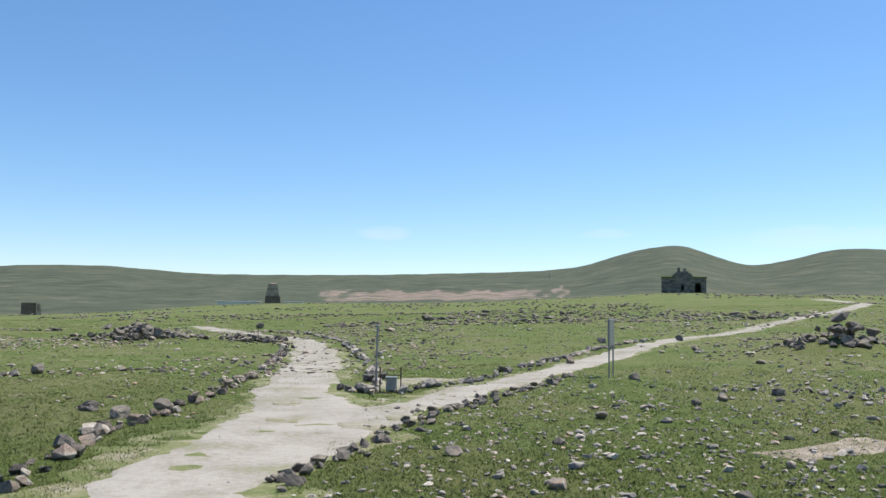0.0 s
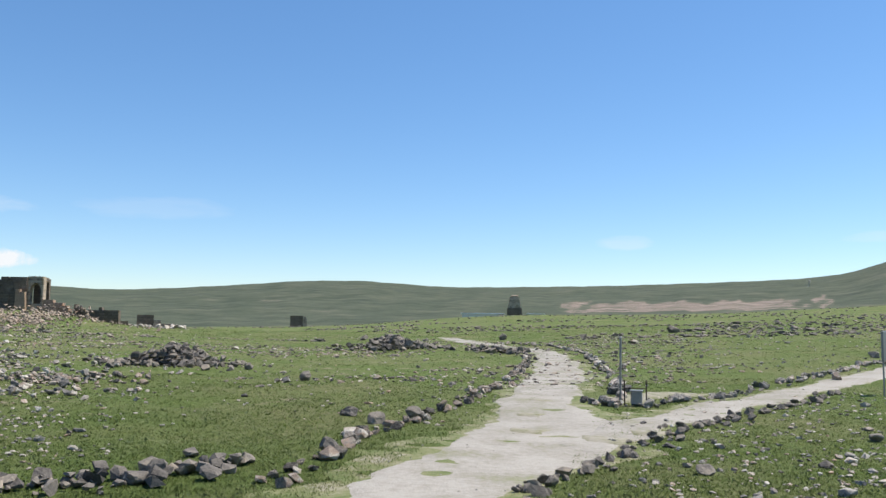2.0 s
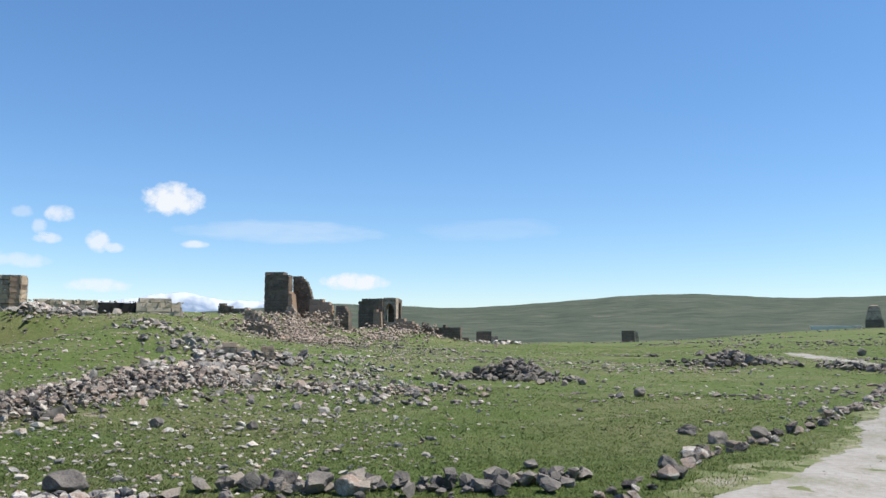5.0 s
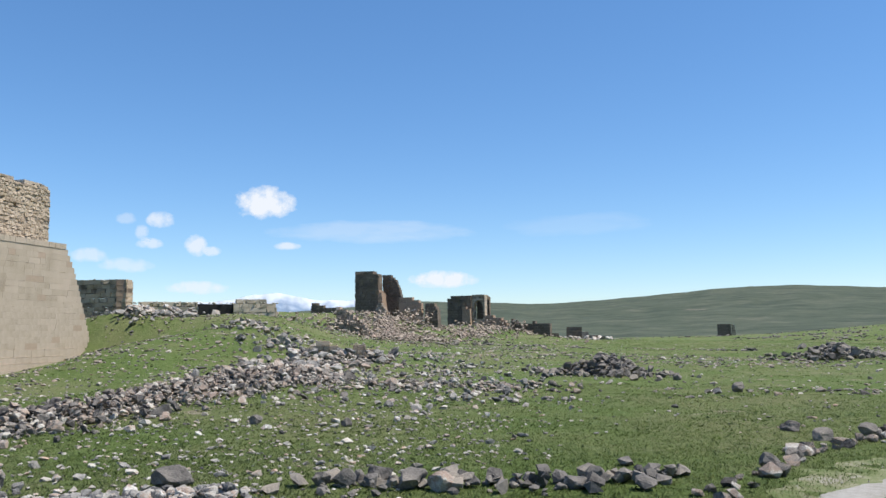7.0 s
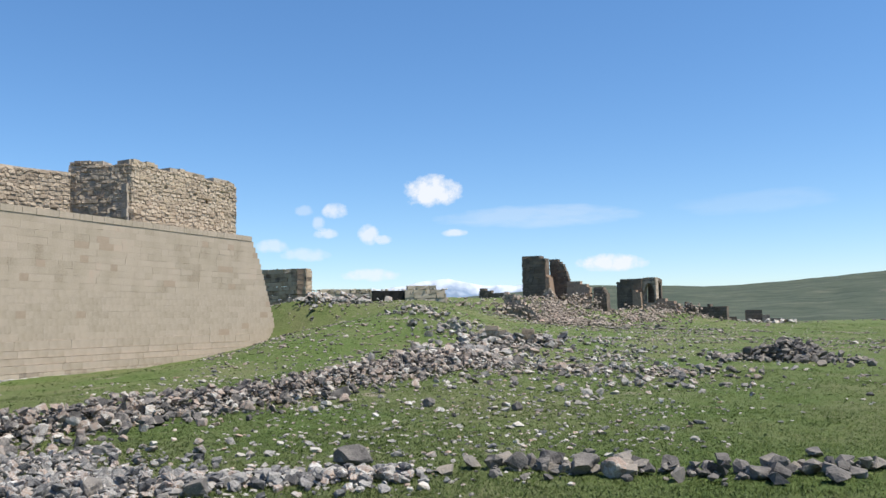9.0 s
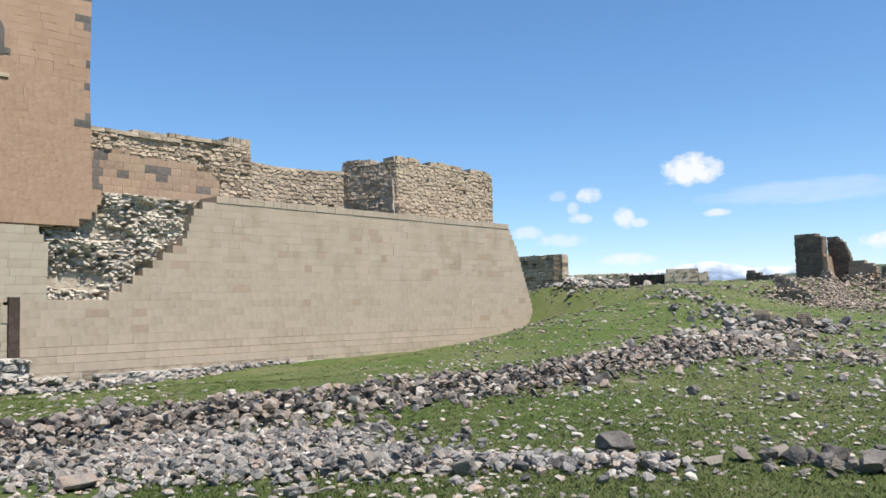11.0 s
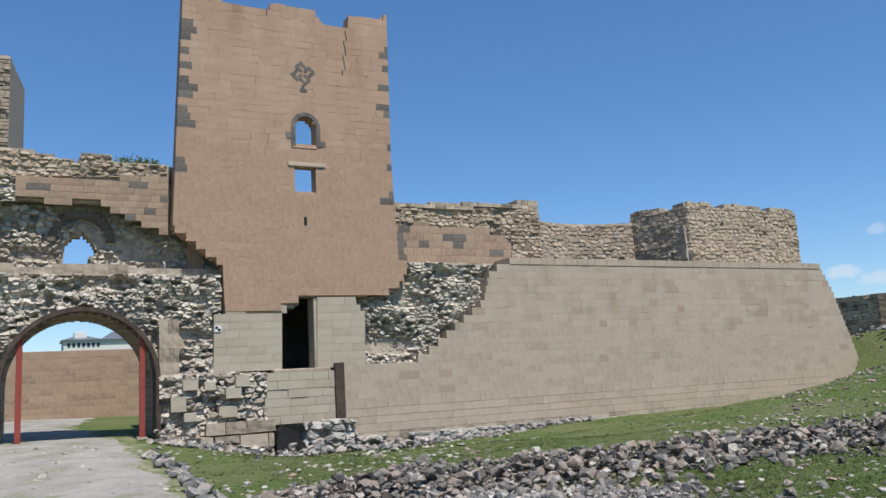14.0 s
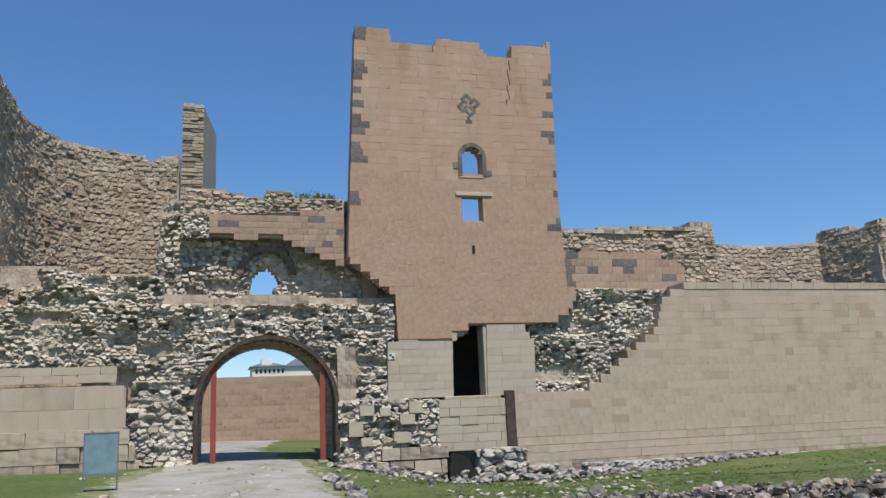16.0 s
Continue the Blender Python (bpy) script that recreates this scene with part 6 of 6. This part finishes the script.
for k in range(90):
    az = rng.uniform(18.3, 22.5) if k < 65 else rng.uniform(23.6, 25.5)
    r = rng.uniform(415, 440)
    x, y, s = r * math.sin(radians(az)), r * math.cos(radians(az)), rng.uniform(1.2, 3.4)
    crag.append((x, y, ground(x, y) + s * 0.25, s, 0.7))
tagged(stones("dark_crags", crag, DARK_ROCK), "dark rock outcrops on the far meadow edge", "rocks", kind="stuff")

# snow mountains on the skyline
mount = bmesh.new()
cols = 120
prev = None
for k in range(cols + 1):
    az = radians(40 + 30 * k / cols)
    d = 4850
    deg = math.degrees(az)
    e = 2.3 + 0.6 * math.exp(-((deg - 57) / 2.4) ** 2) + 0.12 * math.exp(-((deg - 51.5) / 1.5) ** 2) + 0.09 * noise.noise((k * 0.22, 0, 0)) + 0.06 * noise.noise((k * 0.8, 5, 0)) - 0.012 * max(0, abs(deg - 56) - 5) ** 2
    col = []
    for j in range(9):
        f = j / 8
        dd = d - 400 * (1 - f) + 40 * noise.noise((k * 0.5, j * 0.9, 2))
        col.append(mount.verts.new((-dd * math.sin(az), dd * math.cos(az), -40 + f * (41.9 + 4850 * math.tan(radians(e))))))
    if prev:
        for j in range(8):
            mount.faces.new((prev[j], col[j], col[j + 1], prev[j + 1]))
    prev = col
for f in mount.faces:
    f.smooth = True
range_ob = part("backdrop_mountains", mount, SNOW)
range_ob.data.attributes.new("height", "FLOAT", "POINT").data.foreach_set("value", np.tile(np.arange(9) / 8, cols + 1).astype(np.float32))
tagged(range_ob, "snow-covered mountain range on the horizon, its blue a painted haze", "mountains", kind="structure")


# ---- clouds ----
def cloud_material():
    m = bpy.data.materials.new("cloud_glow_white")
    m.use_nodes = True
    n, l = m.node_tree.nodes, m.node_tree.links
    n.remove(n["Principled BSDF"])
    # emission stands in for sunlight on the cloud
    glow, clear, mixed = n.new("ShaderNodeEmission"), n.new("ShaderNodeBsdfTransparent"), n.new("ShaderNodeMixShader")
    glow.inputs["Color"].default_value, glow.inputs["Strength"].default_value = (0.92, 0.95, 1.0, 1), 0.78
    at = n.new("ShaderNodeAttribute")
    at.attribute_name = "veil"
    co, ns = n.new("ShaderNodeTexCoord"), n.new("ShaderNodeTexNoise")
    ns.inputs["Scale"].default_value, ns.inputs["Detail"].default_value, ns.inputs["Roughness"].default_value = 1.3, 8, 0.58
    l.new(co.outputs["UV"], ns.inputs["Vector"])
    mul = n.new("ShaderNodeMath")
    mul.operation = "MULTIPLY_ADD"
    l.new(ns.outputs["Fac"], mul.inputs[0])
    mul.inputs[1].default_value = 1.7
    mul.inputs[2].default_value = -1.3
    add, sharp, thin = n.new("ShaderNodeMath"), n.new("ShaderNodeMath"), n.new("ShaderNodeMath")
    l.new(mul.outputs[0], add.inputs[0])
    l.new(at.outputs["Fac"], add.inputs[1])
    sharp.operation, sharp.use_clamp = "MULTIPLY", True
    l.new(add.outputs[0], sharp.inputs[0])
    sharp.inputs[1].default_value = 1.55
    body = n.new("ShaderNodeAttribute")
    body.attribute_name = "body"
    thin.operation = "MULTIPLY"
    l.new(sharp.outputs[0], thin.inputs[0])
    l.new(body.outputs["Fac"], thin.inputs[1])
    l.new(thin.outputs[0], mixed.inputs["Fac"])
    l.new(clear.outputs[0], mixed.inputs[1])
    l.new(glow.outputs[0], mixed.inputs[2])
    l.new(mixed.outputs[0], n["Material Output"].inputs["Surface"])
    return m


CLOUD = cloud_material()


def cloud(az, el, wide_deg, high_deg, dense, seed):
    """A far backdrop of cloud: a bowed sheet glowing in place of sunlight, thick in the middle and thin at its rim."""
    nx, nz, r = 24, 12, 4700
    verts, veil, uv = [], [], []
    for i in range(nx + 1):
        for j in range(nz + 1):
            u, v = 2 * i / nx - 1, 2 * j / nz - 1
            a, e = radians(az - u * wide_deg / 2), radians(el + v * high_deg / 2)
            verts.append((-r * math.sin(a) * math.cos(e), r * math.cos(a) * math.cos(e), 1.9 + r * math.sin(e)))
            rim = max(0.0, 1 - (u * u + v * v))
            veil.append(1.25 * rim ** 0.75 - (0.25 * max(0.0, -v - 0.3)))
            uv.append((seed * 7 + u * wide_deg * (0.12 if dense < 0.3 else 0.5), v * high_deg * 0.5 + seed * 3))
    q = np.array([(i * (nz + 1) + j, i * (nz + 1) + j + 1, (i + 1) * (nz + 1) + j + 1, (i + 1) * (nz + 1) + j) for i in range(nx) for j in range(nz)])
    ob = wide("cloud", verts, q, CLOUD, flat=False)
    ob.data.attributes.new("veil", "FLOAT", "POINT").data.foreach_set("value", np.array(veil, np.float32))
    ob.data.attributes.new("body", "FLOAT", "POINT").data.foreach_set("value", np.full(len(verts), min(0.95, dense), np.float32))
    layer = ob.data.uv_layers.new(name="uv")
    idx = np.empty(len(ob.data.loops), np.int32)
    ob.data.loops.foreach_get("vertex_index", idx)
    layer.data.foreach_set("uv", np.array(uv, np.float32)[idx].ravel())
    ob.visible_shadow = False
    return tagged(ob, "small white fair-weather cloud in a blue sky", "cloud", "clouds", kind="structure")


for k, (az, el, w, h, dense) in enumerate(((57.57, 8.96, 4.97, 2.87, 0.95), (45.39, 3.77, 5.68, 1.58, 0.9), (66.46, 7.7, 1.51, 0.93, 0.3), (64.32, 7.67, 2.13, 1.39, 0.7), (65.48, 6.85, 1.15, 1.2, 0.45), (64.93, 6.12, 2.22, 0.93, 0.6), (62.03, 6.04, 1.78, 1.85, 0.75), (60.99, 5.68, 1.6, 0.83, 0.6), (56.04, 6.09, 2.22, 0.74, 0.7), (68.64, 5.24, 2.75, 1.2, 0.5), (66.38, 4.67, 4.0, 1.2, 0.45), (61.86, 3.24, 4.88, 1.11, 0.65), (50.25, 7.09, 16.87, 2.04, 0.25), (36, 7.4, 12, 2.0, 0.1), (4.2, 5.6, 5.0, 1.3, 0.2), (-11, 5.6, 5.0, 1.0, 0.15), (-24, 5.2, 14.0, 1.8, 0.15))):
    cloud(az, el, w, h, dense, k + 1)

# ---- grass ----
rng = np.random.default_rng(200)
tv, tf = [], []
count = 90000
az = np.radians(rng.uniform(-33, 128, count))
rr = 6.5 * np.exp(rng.random(count) * 1.55)
px, py = -rr * np.sin(az), rr * np.cos(az)
keep = ~((px > -3.9) & (px < -1.7) & (py > 3) & (py < 24)) & ~((py < 0) & (px > -30) & (px < -8) & (py < 0.5 * px + 4))
px, py = px[keep], py[keep]
pz = ground_many(px, py)
n = len(px)
blade_v = np.zeros((n, 6, 3, 3), np.float32)
for b in range(6):
    a = rng.uniform(0, 6.28, n)
    ox, oy = rng.normal(0, 0.06, n), rng.normal(0, 0.06, n)
    h, w = rng.uniform(0.012, 0.04, n), rng.uniform(0.006, 0.013, n)
    lx, ly = rng.normal(0, 0.03, n), rng.normal(0, 0.03, n)
    bx, by = px + ox, py + oy
    blade_v[:, b, 0] = np.stack([bx - w * np.cos(a), by - w * np.sin(a), pz - 0.01], 1)
    blade_v[:, b, 1] = np.stack([bx + w * np.cos(a), by + w * np.sin(a), pz - 0.01], 1)
    blade_v[:, b, 2] = np.stack([bx + lx, by + ly, pz + h], 1)
grass = wide("grass", blade_v.reshape(-1, 3), np.arange(n * 18).reshape(-1, 3), BLADE, flat=False)
for ob in (grass,):
    ob.data.normals_split_custom_set_from_vertices(np.tile((0.0, 0.0, 1.0), (len(ob.data.vertices), 1)))
tagged(grass, "short tufts of green and dry grass", "grass", kind="stuff")
# taller tussocks further out
rng = np.random.default_rng(220)
count = 60000
az = np.radians(rng.uniform(-31, 112, count))
rr = np.sqrt(rng.uniform(14 ** 2, 130 ** 2, count))
px, py = -rr * np.sin(az), rr * np.cos(az)
local_y = -px * math.sin(radians(121.5)) + py * math.cos(radians(121.5))
on_path = (np.abs(px + 2.2 + 0.11 * py) < 1.8) & (py < 46) | (np.abs(px - 0.43 * (py - 17)) < 1.5) & (py > 13) & (py < 50)
keep = (local_y < 34.5) & ~on_path
px, py = px[keep], py[keep]
pz = ground_many(px, py)
n = len(px)
tuft = np.zeros((n, 4, 3, 3), np.float32)
for b in range(4):
    a = rng.uniform(0, 6.28, n)
    bx, by = px + rng.normal(0, 0.1, n), py + rng.normal(0, 0.1, n)
    h, w = rng.uniform(0.012, 0.04, n), rng.uniform(0.03, 0.07, n)
    tuft[:, b, 0] = np.stack([bx - w * np.cos(a), by - w * np.sin(a), pz - 0.02], 1)
    tuft[:, b, 1] = np.stack([bx + w * np.cos(a), by + w * np.sin(a), pz - 0.02], 1)
    tuft[:, b, 2] = np.stack([bx + rng.normal(0, 0.05, n), by + rng.normal(0, 0.05, n), pz + h], 1)
tussocks = wide("tussocks", tuft.reshape(-1, 3), np.arange(n * 12).reshape(-1, 3), BLADE, flat=False)
tussocks.data.normals_split_custom_set_from_vertices(np.tile((0.0, 0.0, 1.0), (len(tussocks.data.vertices), 1)))
tagged(tussocks, "coarser grass tussocks over the meadow", "grass", kind="stuff")
# shrub on the wall top
shrub_v = []
rng = random.Random(210)
for k in range(420):
    c = WALL @ Vector((3.4 + rng.gauss(0.9, 0.45), 37.3 + rng.gauss(0, 0.3), 11.85 + abs(rng.gauss(0, 0.16))))
    for _ in range(3):
        shrub_v.append(c + Vector((rng.gauss(0, 0.06), rng.gauss(0, 0.06), rng.gauss(0, 0.06))))
tagged(wide("wall_shrub", [tuple(v) for v in shrub_v], np.arange(len(shrub_v)).reshape(-1, 3), BLADE), "low green shrub growing on the wall top", "shrub")
